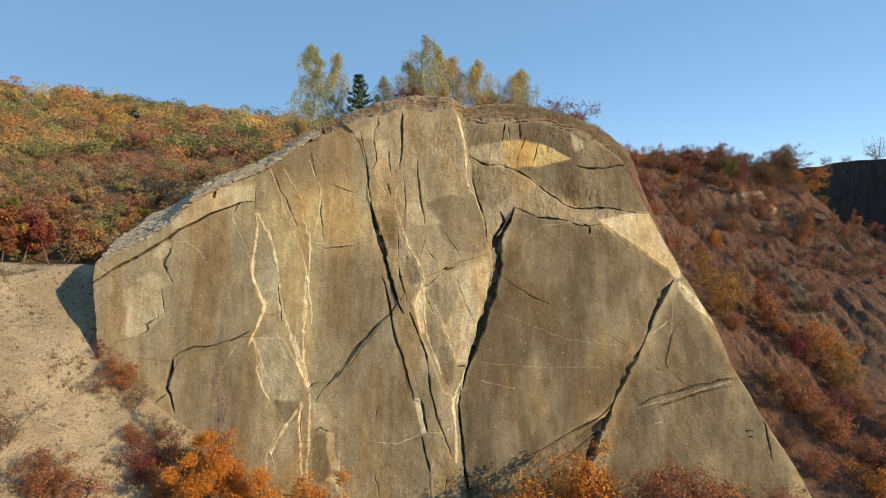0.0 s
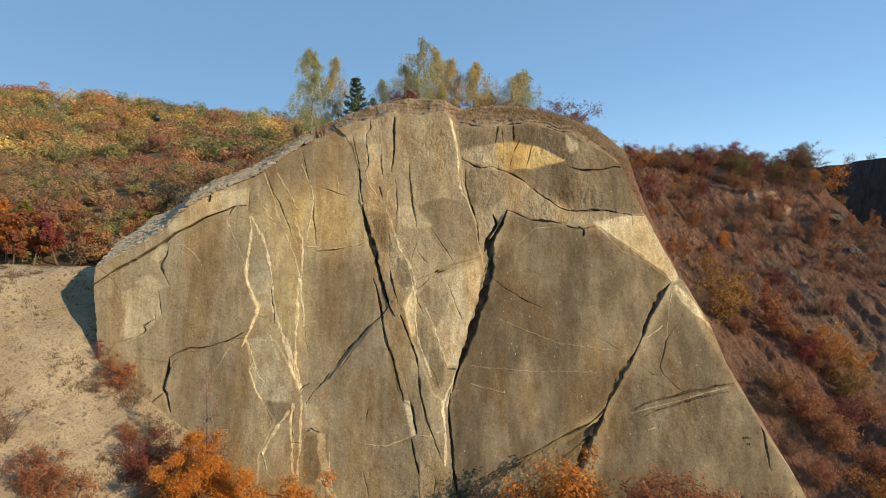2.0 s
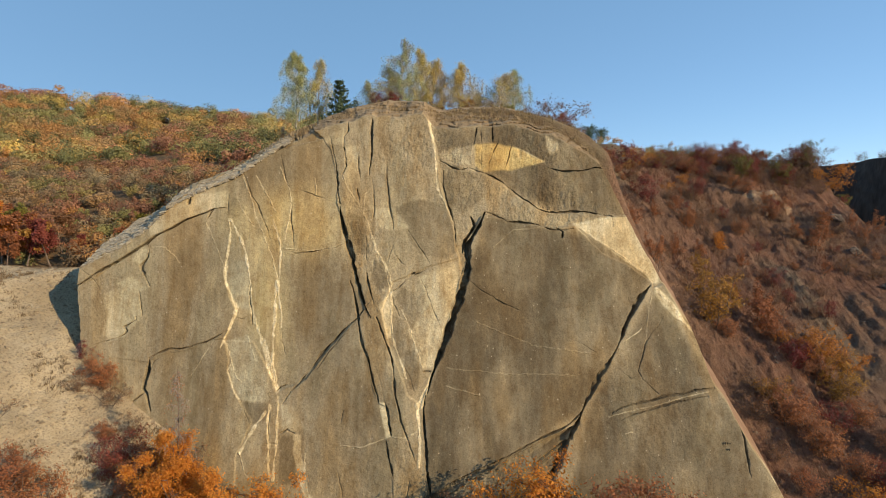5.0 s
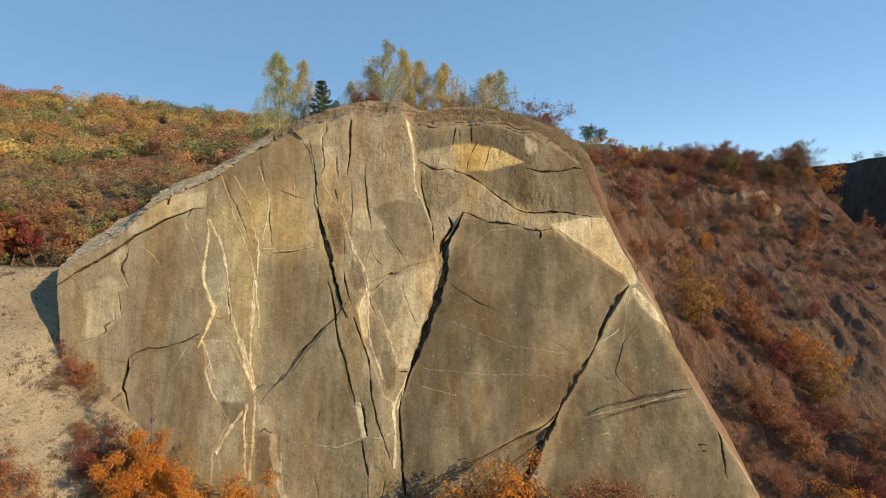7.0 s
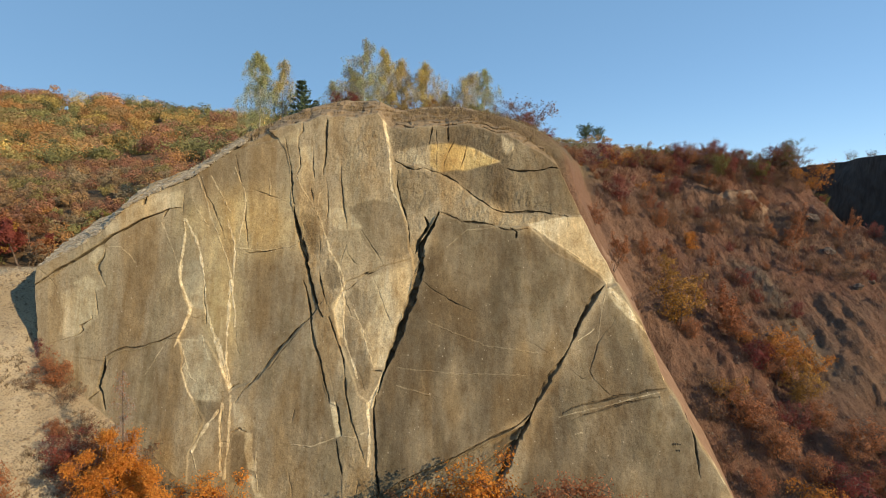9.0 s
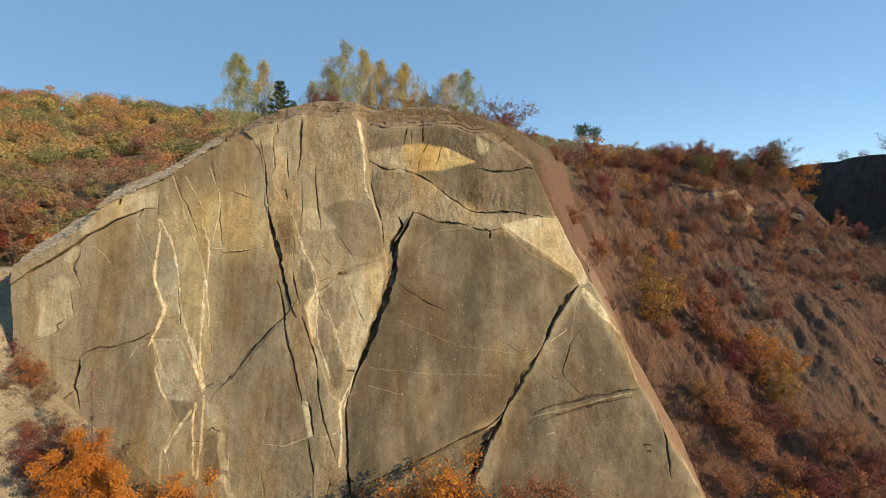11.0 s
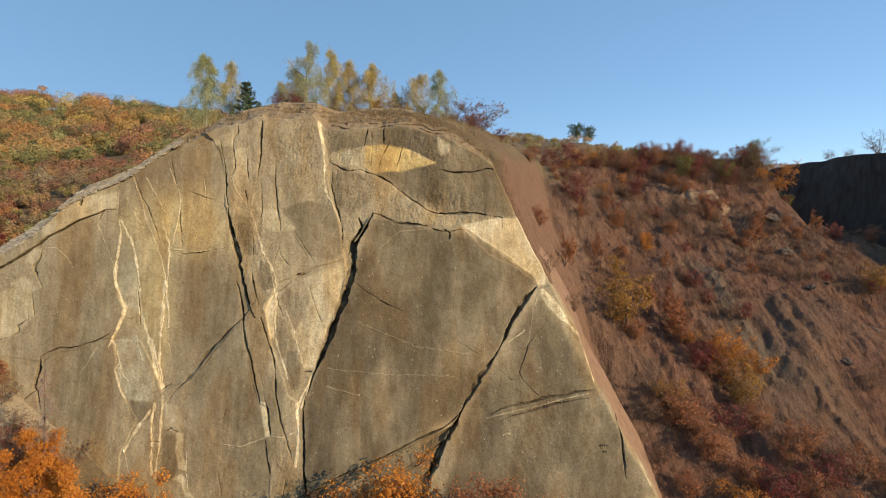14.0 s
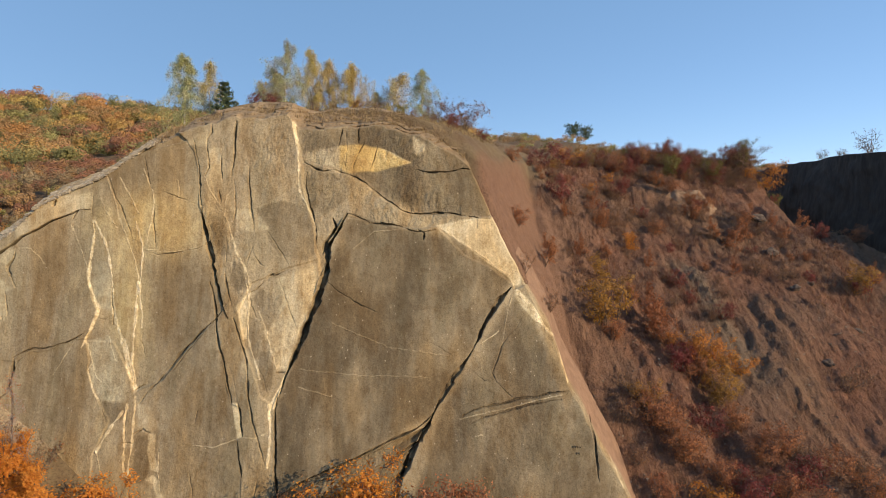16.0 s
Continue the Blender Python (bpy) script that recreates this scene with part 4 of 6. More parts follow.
# ---- the quarry face ----
def inside(px, pz, poly):
    hit = np.zeros(px.shape, dtype=bool)
    for (x0, z0), (x1, z1) in zip(poly, poly[1:] + poly[:1]):
        if z0 != z1:
            hit ^= ((z0 > pz) != (z1 > pz)) & (px < (x1 - x0) * (pz - z0) / (z1 - z0) + x0)
    return hit


def along(line, reach):
    """The stretch of the grid within reach of a broken line, the distance from the line there, and how far along it."""
    xs, zs = [p[0] for p in line], [p[1] for p in line]
    i0, i1 = int((min(xs) - reach - GX[0, 0]) / STEP), int((max(xs) + reach - GX[0, 0]) / STEP) + 2
    j0, j1 = int((min(zs) - reach - GZ[0, 0]) / STEP), int((max(zs) + reach - GZ[0, 0]) / STEP) + 2
    w = (slice(max(j0, 0), max(j1, 0)), slice(max(i0, 0), max(i1, 0)))
    qx, qz = GX[w] + JOG_X[w], GZ[w] + JOG_Z[w]
    dist, way = np.full(qx.shape, 99.0), np.zeros(qx.shape)
    lengths = [math.dist(p, q) for p, q in zip(line, line[1:])]
    total, gone = sum(lengths), 0.0
    for (p, q), size in zip(zip(line, line[1:]), lengths):
        t = np.clip(((qx - p[0]) * (q[0] - p[0]) + (qz - p[1]) * (q[1] - p[1])) / size ** 2, 0, 1)
        d = np.hypot(qx - p[0] - t * (q[0] - p[0]), qz - p[1] - t * (q[1] - p[1]))
        way = np.where(d < dist, (gone + t * size) / total, way)
        dist = np.minimum(dist, d)
        gone += size
    return w, dist, way


STEP = 0.058
GX, GZ = np.meshgrid(np.arange(-31.4, 32.6, STEP), np.arange(-3.0, 34.0, STEP))
WARP_X = 0.055 * fbm(GX * 0.9, GZ * 0.9, 11, 4)
WARP_Z = 0.055 * fbm(GX * 0.9, GZ * 0.9, 12, 4)
JOG_X = 0.045 * facets(GX * 0.8, GZ * 0.7, 13) + 0.035 * facets(GX * 2.6, GZ * 2.2, 14)
JOG_Z = 0.045 * facets(GX * 0.7, GZ * 0.8, 15) + 0.035 * facets(GX * 2.3, GZ * 2.7, 16)


def blurred(a, times=1):
    for _ in range(times):
        a = (np.roll(a, 1, 0) + np.roll(a, -1, 0) + 2 * a) / 4
        a = (np.roll(a, 1, 1) + np.roll(a, -1, 1) + 2 * a) / 4
    return a


def softened(a, times=12, pool=8):
    """A wide blur, done on a coarser grid."""
    n, m = -(-a.shape[0] // pool), -(-a.shape[1] // pool)
    small = np.pad(a, ((0, n * pool - a.shape[0]), (0, m * pool - a.shape[1])), mode="edge").reshape(n, pool, m, pool).mean((1, 3))
    small = blurred(small, times)
    r, q = np.clip((np.arange(a.shape[0]) + 0.5) / pool - 0.5, 0, n - 1.001), np.clip((np.arange(a.shape[1]) + 0.5) / pool - 0.5, 0, m - 1.001)
    i, j = r.astype(int), q.astype(int)
    u, v = (r - i)[:, None], (q - j)[None]
    rows = small[i] * (1 - u) + small[i + 1] * u
    return rows[:, j] * (1 - v) + rows[:, j + 1] * v


def tidy(label, least=1800):
    """Gives splinters of a slab to the slab beside them."""
    for _ in range(3):
        root, runs, rows = [], [], []

        def top_of(i):
            while root[i] != i:
                root[i] = root[root[i]]
                i = root[i]
            return i

        for j, row in enumerate(label):
            cuts = np.concatenate([[0], np.nonzero(np.diff(row))[0] + 1, [len(row)]])
            now = []
            for a, b in zip(cuts[:-1], cuts[1:]):
                root.append(len(root))
                runs.append((j, a, b, row[a]))
                now.append(len(root) - 1)
            rows.append(now)
            if j:
                k = 0
                for i in now:
                    while runs[rows[j - 1][k]][2] <= runs[i][1]:
                        k += 1
                    m = k
                    while m < len(rows[j - 1]) and runs[rows[j - 1][m]][1] < runs[i][2]:
                        if runs[rows[j - 1][m]][3] == runs[i][3]:
                            root[top_of(i)] = top_of(rows[j - 1][m])
                        m += 1
        size = {}
        for i, (j, a, b, v) in enumerate(runs):
            size[top_of(i)] = size.get(top_of(i), 0) + b - a
        out = label.copy()
        for i, (j, a, b, v) in enumerate(runs):
            if v != -9 and size[top_of(i)] < least:
                beside = [w for w in (label[j, a - 1] if a else -9, label[j, b] if b < label.shape[1] else -9) if w not in (-9, v)]
                out[j, a:b] = beside[0] if beside else v
        label = out
    return label


def build_cliff():
    # slabs that stand proud of one another
    owner = np.full(GX.shape, -1)
    proud = np.zeros(GX.shape)
    for k, (name, off, tx, tz, poly) in enumerate(SLABS):
        hit = inside(GX + JOG_X, GZ + JOG_Z, poly) & (owner < 0)
        owner[hit] = k
        cx, cz = np.mean([p[0] for p in poly]), np.mean([p[1] for p in poly])
        proud[hit] = (off + tx * (GX - cx) + tz * (GZ - cz))[hit]
    proud = blurred(proud, 1)
    bedded = blurred((owner == [s[0] for s in SLABS].index("bedded")).astype(float), 2)
    # relief: slow swells, hackly breakage, fine roughness
    hackly = {"column": 0.55, "shoulder": 0.8, "notch": 0.75, "wedge": 0.25, "left": 0.16, "foot_left": 0.16, "yellow": 0.14, "great": 0.10, "right": 0.16, "middle": 0.14, "strip": 0.25, "bedded": 1.0}
    rough = np.full(GX.shape, 0.5)
    for k, slab in enumerate(SLABS):
        rough[owner == k] = hackly.get(slab[0], 0.2)
    rough = blurred(rough, 3) * np.clip(0.9 + 0.7 * fbm(GX * 0.15, GZ * 0.15, 31, 2), 0.3, 1.6)
    h = proud + 0.20 * fbm(GX * 0.08, GZ * 0.08, 21, 3)
    h = h + (0.008 + 0.020 * rough) * fbm(GX * 0.9, GZ * 0.6, 22, 4, 0.6)
    tx, tz = GX + 0.4 * GZ, GZ - 0.35 * GX
    h = h + rough * (0.13 * facets(tx * 0.62, tz * 0.50, 23) + 0.085 * facets(GX * 1.5 - 0.5 * GZ, GZ * 1.2 + 0.3 * GX, 29) + 0.040 * facets(tx * 3.6, tz * 3.0, 30))
    h = h + (0.002 + 0.010 * rough) * fbm(GX * 4.0, GZ * 3.4, 24, 3, 0.75) + (0.003 + 0.022 * rough) * facets(tx * 5.5 + 0.7 * tz, tz * 4.2, 32) + (0.002 + 0.012 * rough) * facets(GX * 9.5, GZ * 8.0 + 2 * GX, 33)
    h = h + 0.004 * fbm(GX * 1.1, GZ * 0.07, 25, 3)
    # thin beds in the undercut at the foot
    tone = GZ - 0.52 * GX + 0.3 * fbm(GX * 0.3, GZ * 0.3, 26, 2)
    h = h + bedded * (0.16 * facets(tone * 2.2, GX * 0.10, 27) + 0.16 * facets(tone * 5.5, GX * 0.15, 28))
    # seams: pale broken ribs
    seam = np.zeros(GX.shape)
    wide, spot, knobs = fbm(GX * 1.7, GZ * 1.7, 41, 3), vnoise(GX * 2.3, GZ * 2.3, 42), facets(GX * 3.2, GZ * 3.2, 43)
    for width, line in SEAMS:
        w, d, _ = along(line, width * 1.5 + 0.3)
        half = 0.50 * width * (1.0 + 0.7 * wide[w])
        m = smooth(1.25, 0.7, d / np.maximum(half, 0.045))
        seam[w] = np.maximum(seam[w], m * (0.76 + 0.30 * spot[w]) * min(1.0, max(0.09, (width - 0.03) / 0.11)))
        h[w] = h[w] + m * (0.012 + 0.05 * knobs[w])
    # cracks, with a mask for the shade painted along them
    crack, chip, crack_shade = np.zeros(GX.shape), np.zeros(GX.shape), np.zeros(GX.shape)
    ragged = 0.88 + 0.40 * vnoise(GX * 0.9, GZ * 0.9, 45) + 0.20 * vnoise(GX * 2.7, GZ * 2.7, 49) + 0.22 * facets(GX * 4.3, GZ * 4.3, 47)
    fill, nick = 0.75 + 0.35 * vnoise(GX * 1.9, GZ * 1.9, 48), 0.5 + 0.5 * facets(GX * 2.1, GZ * 2.1, 46)
    fitful = np.clip(0.75 + 0.75 * vnoise(GX * 0.8, GZ * 0.8, 50) + 0.45 * vnoise(GX * 2.4, GZ * 2.4, 44), 0.12, 1.5)
    for w0, w1, w2, depth, line in CRACKS:
        w, d, t = along(line, 1.0)
        half = np.where(t < 0.5, w0 + (w1 - w0) * 2 * t, w1 + (w2 - w1) * (2 * t - 1)) * 0.5 * (ragged[w] if depth > 0.45 else ragged[w] * fitful[w])
        half = half * (0.25 + 0.75 * smooth(0, 0.22, t)) * (0.25 + 0.75 * smooth(1, 0.78, t)) * 1.1
        m = smooth(1.0, 0.65, d / np.maximum(half, 0.045)) * np.clip(half / 0.045, 0, 1)
        crack[w] = np.maximum(crack[w], m * depth * fill[w])
        crack_shade[w] = np.maximum(crack_shade[w], smooth(1.3, 0.6, d / np.maximum(half, 0.045)) * np.clip(half / 0.045, 0.3, 1) * fill[w])
        chip[w] = np.maximum(chip[w], 0.07 * smooth(half + 0.12, half, d) * nick[w] ** 2 * min(1.0, depth / 0.3))
    h = h - chip
    h = h - crack
    # outline: the left return, the brow that leans back, the right edge
    left = np.interp(GZ, [-3, 6, 9.3, 13, 15.7, 17.4, 18.2, 20], [-28.6, -28.8, -29.1, -29.3, -29.6, -29.4, -29.0, -28.2])
    over_left = left + 0.10 * fbm(GZ * 0.8, GX * 0 + 3, 51, 4) - GX
    brow, top = np.interp(GX, BROW_X, BROW_Z), np.interp(GX, TOP_X, TOP_Z)
    wave = 0.16 * fbm(GX * 0.7, GZ * 0.3, 52, 4)
    right_side = smooth(16.6, 17.6, GX)
    over = GZ - brow + wave
    over_right = over * (0.35 + 0.15 * smooth(23, 20, GX))
    y = face_y(GX, GZ) - h
    lean = np.maximum(over, 0)
    loose = smooth(-0.05, 0.25, over) * (1 - right_side)
    bedding = GZ - 0.58 * GX * smooth(-9, -14, GX) + 0.15 * fbm(GX * 0.4, GZ * 0.4, 55, 3)
    west = smooth(-9, -14, GX)
    terrace = (0.16 + 0.55 * west) * (1 - 2.4 * np.abs(vnoise(bedding * (2.6 - 1.1 * west) + 0.5 * fbm(GX * 0.5, GZ * 0.5, 57, 3), GX * 0.11, 53))) + 0.13 * vnoise(bedding * 5.0 + 1.0 * fbm(GX * 0.8, GZ * 0.8, 58, 2), GX * 0.3, 56) + 0.10 * fbm(GX * 2.6, GZ * 3.2, 54, 4)
    slope = 1.22 + 0.4 * smooth(-12, -16, GX)
    y = y + (1 - right_side) * (slope * lean + loose * terrace)
    y = y + right_side * 4.5 * np.maximum(over_right, 0) + 6.0 * np.maximum(over_left, 0)
    keep = (over_left < 0.9) & np.where(GX > 17.1, over_right < 1.0, GZ < top + 0.35)
    loam = loose * 0.9 * smooth(-14, -9, GX) + loose * 0.25 * smooth(-9, -14, GX)
    redsoil = right_side * smooth(0.12, 0.3, over_right)
    # stains, and the shade painted on the undercut
    masks = {k: np.zeros(GX.shape) for k in ("pale", "yellow", "grey", "brown", "ochre")}
    for kind, poly in STAINS_AND_SHADE:
        hit = inside(GX + 1.1 * WARP_X, GZ + 1.1 * WARP_Z, poly).astype(float)
        hit = softened(hit, 10) if kind in ("brown2", "yellow") else blurred(hit, {"pale": 1, "dark": 2, "pale2": 4, "yellowstrong": 3, "brown": 40, "grey": 3}[kind])
        key, force = {"pale": ("pale", 0.92), "pale2": ("pale", 0.55), "dark": ("brown", 0.60), "yellow": ("yellow", 0.80), "yellowstrong": ("ochre", 0.95), "grey": ("grey", 0.9), "brown": ("brown", 0.95), "brown2": ("brown", 0.68)}[kind]
        force = force * (0.85 + 0.3 * fbm(GX * 0.35, GZ * 0.16, 61, 3))
        masks[key] = np.maximum(masks[key], np.clip(hit * force, 0, 1))
    clean = 1 - smooth(0.05, 0.3, crack)
    fields = [("bare", masks["pale"] * clean), ("rust", masks["yellow"] * clean), ("brown", masks["brown"]), ("ash", masks["grey"]), ("ochre", masks["ochre"]), ("seam", seam * clean),
              ("loam", loam), ("redsoil", redsoil), ("crack_shade", np.clip(crack_shade, 0, 1)), ("rough", np.clip(rough, 0, 1.5))]
    # one mesh for each slab
    cliff = tagged(new("quarry_cliff"), "sheer grey-brown quarry cliff with cracked slabs and pale seams", "cliff")
    cliff.location = (0, 45, 0)
    number = np.arange(GX.size).reshape(GX.shape)
    quads = np.stack([number[:-1, :-1], number[:-1, 1:], number[1:, 1:], number[1:, :-1]], -1)
    whole = keep[:-1, :-1] & keep[:-1, 1:] & keep[1:, 1:] & keep[1:, :-1]
    mine = tidy(np.where(whole, owner[:-1, :-1], -9))
    co = np.stack([GX, y - 45, GZ], -1).reshape(-1, 3)
    said = {"pale_wedge": "pale buff rock slab", "great": "great smooth brown-streaked rock slab", "bedded": "thin-bedded rock undercut, coloured darker for its shade",
            "yellow": "yellow-stained rock slab", "grey": "ash-grey rock slab", "wedge": "pale shattered rock wedge", "ledge": "slanting rock ledge below loose rubble"}
    for k in range(-1, len(SLABS)):
        f = quads[whole & (mine == k)]
        if len(f) < 4:
            continue
        used, flat = np.unique(f, return_inverse=True)
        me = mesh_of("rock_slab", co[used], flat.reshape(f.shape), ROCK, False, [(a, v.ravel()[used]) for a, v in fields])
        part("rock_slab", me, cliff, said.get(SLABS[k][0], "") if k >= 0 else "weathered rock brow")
    return y


ROCK_Y = build_cliff()


# ---- the ground, out to the horizon ----
def spread(lo, hi, step, far_lo, far_hi):
    inner = np.arange(lo, hi, step)
    a, b, s = [lo], [inner[-1]], step
    while a[-1] > far_lo:
        s *= 1.16
        a.append(a[-1] - s)
    s = step
    while b[-1] < far_hi:
        s *= 1.16
        b.append(b[-1] + s)
    return np.concatenate([a[:0:-1], inner, b[1:]])


def relief(x, y, z):
    """Fine relief of the ground: rills down the scree, hummocks, gullies."""
    scree = smooth(22, 30, x) * smooth(38, 50, y) * smooth(112, 96, y)
    warp = 1.6 * fbm(x * 0.08, y * 0.08, 72, 3)
    rill = -np.abs(fbm((x + 0.25 * y + warp) * 0.42, y * 0.05, 71, 3))
    out = scree * (0.55 * rill + 1.25 * fbm(x * 0.11, y * 0.09, 73, 3) + 0.5 * smooth(60, 72, y) * fbm(x * 0.32, y * 0.28, 85, 3) + 0.14 * fbm(x * 1.3, y * 0.8, 74, 3))
    furrow = facets((x + 0.25 * y + 0.4 * warp) * 1.15, y * 0.10, 82) + 0.6 * facets((x + 0.25 * y) * 2.4, y * 0.25, 83)
    out = out + scree * (0.10 * facets((x + 0.45 * y + 0.6 * warp) * 3.6, y * 0.9, 87) + 0.12 * fbm(x * 2.0, y * 1.8, 88, 3))
    out = out + scree * 0.14 * furrow * smooth(-0.5, 0.4, fbm(x * 0.07, y * 0.07, 84, 2))
    gully = np.exp(-((x + 0.05 * (y - 60) - 40.5 - 1.2 * np.sin(y * 0.21)) / 1.1) ** 2) * smooth(62, 56, y) * smooth(40, 46, y)
    out = out - 1.3 * gully
    trench = np.exp(-((x - 43.9 - 0.24 * (72 - y)) / 1.9) ** 2) * smooth(75, 73, y) * smooth(60, 64, y)
    out = out + trench * (-0.15 + 0.26 * facets((x + 0.3 * y) * 1.9, y * 0.15, 75) + 0.20 * facets((x + 0.3 * y) * 3.2, y * 0.3, 86))
    bank = smooth(-20, -24, x) * smooth(60, 54, y)
    out = out + bank * (0.35 * fbm(x * 0.22, y * 0.22, 76, 4) + 0.07 * fbm(x * 1.8, y * 1.8, 77, 3))
    far = np.maximum(smooth(56, 62, y) * smooth(-10, -25, x), smooth(96, 112, y))
    out = out + far * (0.9 * fbm(x * 0.05, y * 0.05, 78, 4))
    dome = smooth(51, 54, y) * smooth(-31, -27, x) * smooth(24, 18, x)
    out = out + dome * (0.12 * fbm(x * 0.5, y * 0.5, 79, 4))
    side = smooth(16, 20, x) * smooth(36, 28, x) * smooth(50, 53, y) * smooth(86, 74, y)
    out = out + side * 0.35 * fbm((x + 0.4 * y) * 0.35, z * 0.25, 80, 4)
    return out


def height(x, y):
    x, y = np.asarray(x, dtype=float), np.asarray(y, dtype=float)
    z = land(x, y)
    return z + relief(x, y, z)


def build_ground():
    xs = spread(-70, 84, 0.38, -2600, 2600)
    xs = np.concatenate([xs[xs < 24], np.arange(24, 84, 0.26), xs[xs > 84]])
    gx, gy = np.meshgrid(xs, spread(30, 110, 0.27, -1500, 3200))
    gz = height(gx, gy)
    scree = smooth(24, 30, gx) * smooth(99, 93, gy)
    cream = smooth(-17, -22, gx) * smooth(58, 53.5, gy + 1.5 * fbm(gx * 0.2, gy * 0.2, 91, 2)) * smooth(25, 32, gy)
    cream = cream * np.clip(0.85 + 0.3 * fbm(gx * 0.2, gy * 0.2, 92, 3), 0, 1)
    litter = smooth(-24, -30, gx) * smooth(54, 57, gy) + 0.8 * smooth(100, 130, gy)
    side = smooth(50, 52, gy) * smooth(16.5, 18.0, gx - 0.20 * (gy - 50)) * smooth(34, 27, gx - 0.05 * (gy - 50)) * smooth(84, 74, gy)
    clay = np.exp(-((gx - 43.9 - 0.24 * (72 - gy)) / 1.9) ** 2) * smooth(75, 73, gy) * smooth(58, 62, gy)
    knob = np.exp(-((gx - 44.5) / 3.0) ** 2 - ((gy - 87.5) / 2.2) ** 2)
    number = np.arange(gx.size).reshape(gx.shape)
    quads = np.stack([number[:-1, :-1], number[:-1, 1:], number[1:, 1:], number[1:, :-1]], -1).reshape(-1, 4)
    co = np.stack([gx, gy, gz], -1).reshape(-1, 3)
    red = np.clip(scree * (0.95 + 0.2 * fbm(gx * 0.12, gy * 0.12, 93, 3)), 0, 1)
    fields = [("cream", np.maximum(cream, 0.75 * knob)), ("red", red), ("litter", np.clip(litter, 0, 1)), ("brick", np.clip(side, 0, 1)), ("clay", np.clip(clay, 0, 1))]
    me = mesh_of("ground", co, quads, SOIL, True, fields)
    tagged(new("ground", me), "autumn hillside of dry grass, bare bank and red-brown scree", "ground", kind="structure")


build_ground()


# ---- plants ----
def tubes(segments, sides=5):
    """Tapered limbs: (from, to, radius, radius)."""
    p0 = np.array([s[0] for s in segments], dtype=float)
    p1 = np.array([s[1] for s in segments], dtype=float)
    r = np.array([s[2:] for s in segments], dtype=float)
    way = p1 - p0
    way /= np.maximum(np.linalg.norm(way, axis=1, keepdims=True), 1e-6)
    ref = np.where(np.abs(way[:, 2:]) > 0.9, [[1.0, 0, 0]], [[0, 0, 1.0]])
    u = np.cross(way, ref)
    u /= np.linalg.norm(u, axis=1, keepdims=True)
    v = np.cross(way, u)
    a = np.arange(sides) * 2 * math.pi / sides
    ring = np.cos(a)[None, :, None] * u[:, None] + np.sin(a)[None, :, None] * v[:, None]
    low, high = p0[:, None] + ring * r[:, :1, None], p1[:, None] + ring * r[:, 1:, None]
    verts = np.concatenate([low, high], 1).reshape(-1, 3)
    k = np.arange(sides)
    one = np.stack([k, (k + 1) % sides, (k + 1) % sides + sides, k + sides], -1)
    faces = (np.arange(len(segments)) * 2 * sides)[:, None, None] + one[None]
    return verts, faces.reshape(-1, 4)


def leaves(rng, centres, size, long=1.5, hang=0.0, heart=None, order=0.8, loose=0.55):
    """A small pointed leaf or spray at each centre, most of them facing out from the heart of the crown."""
    n = len(centres)
    if heart is None:
        heart = np.mean(centres, axis=0)
    out = centres - heart
    out = order * out / np.maximum(np.linalg.norm(out, axis=1, keepdims=True), 1e-6) + loose * rng.normal(size=(n, 3)) + (0, 0, 0.25)
    a = np.cross(out, rng.normal(size=(n, 3)))
    a[:, 2] -= hang
    a /= np.linalg.norm(a, axis=1, keepdims=True)
    b = np.cross(a, out)
    b /= np.linalg.norm(b, axis=1, keepdims=True)
    s = size * rng.uniform(0.6, 1.3, (n, 1))
    a, b = a * s * long * 0.5, b * s * 0.5
    verts = np.stack([centres - a, centres + 0.7 * a + b, centres + 0.7 * a - b], 1).reshape(-1, 3)
    return verts, np.arange(3 * n).reshape(-1, 3)


def bent(rng, start, way, length, radius, pieces=4, droop=0.0, wander=0.18):
    """A limb in pieces, tapering; returns its pieces."""
    out, p, d = [], np.array(start, dtype=float), np.array(way, dtype=float)
    for k in range(pieces):
        d = d + rng.normal(size=3) * wander
        d[2] -= droop
        d /= np.linalg.norm(d)
        q = p + d * length / pieces
        out.append((p, q, radius * (1 - k / pieces) + 0.006, radius * (1 - (k + 1) / pieces) + 0.006))
        p = q
    return out


def thing(name, label, category, group=""):
    return tagged(new(name), label, category, group)


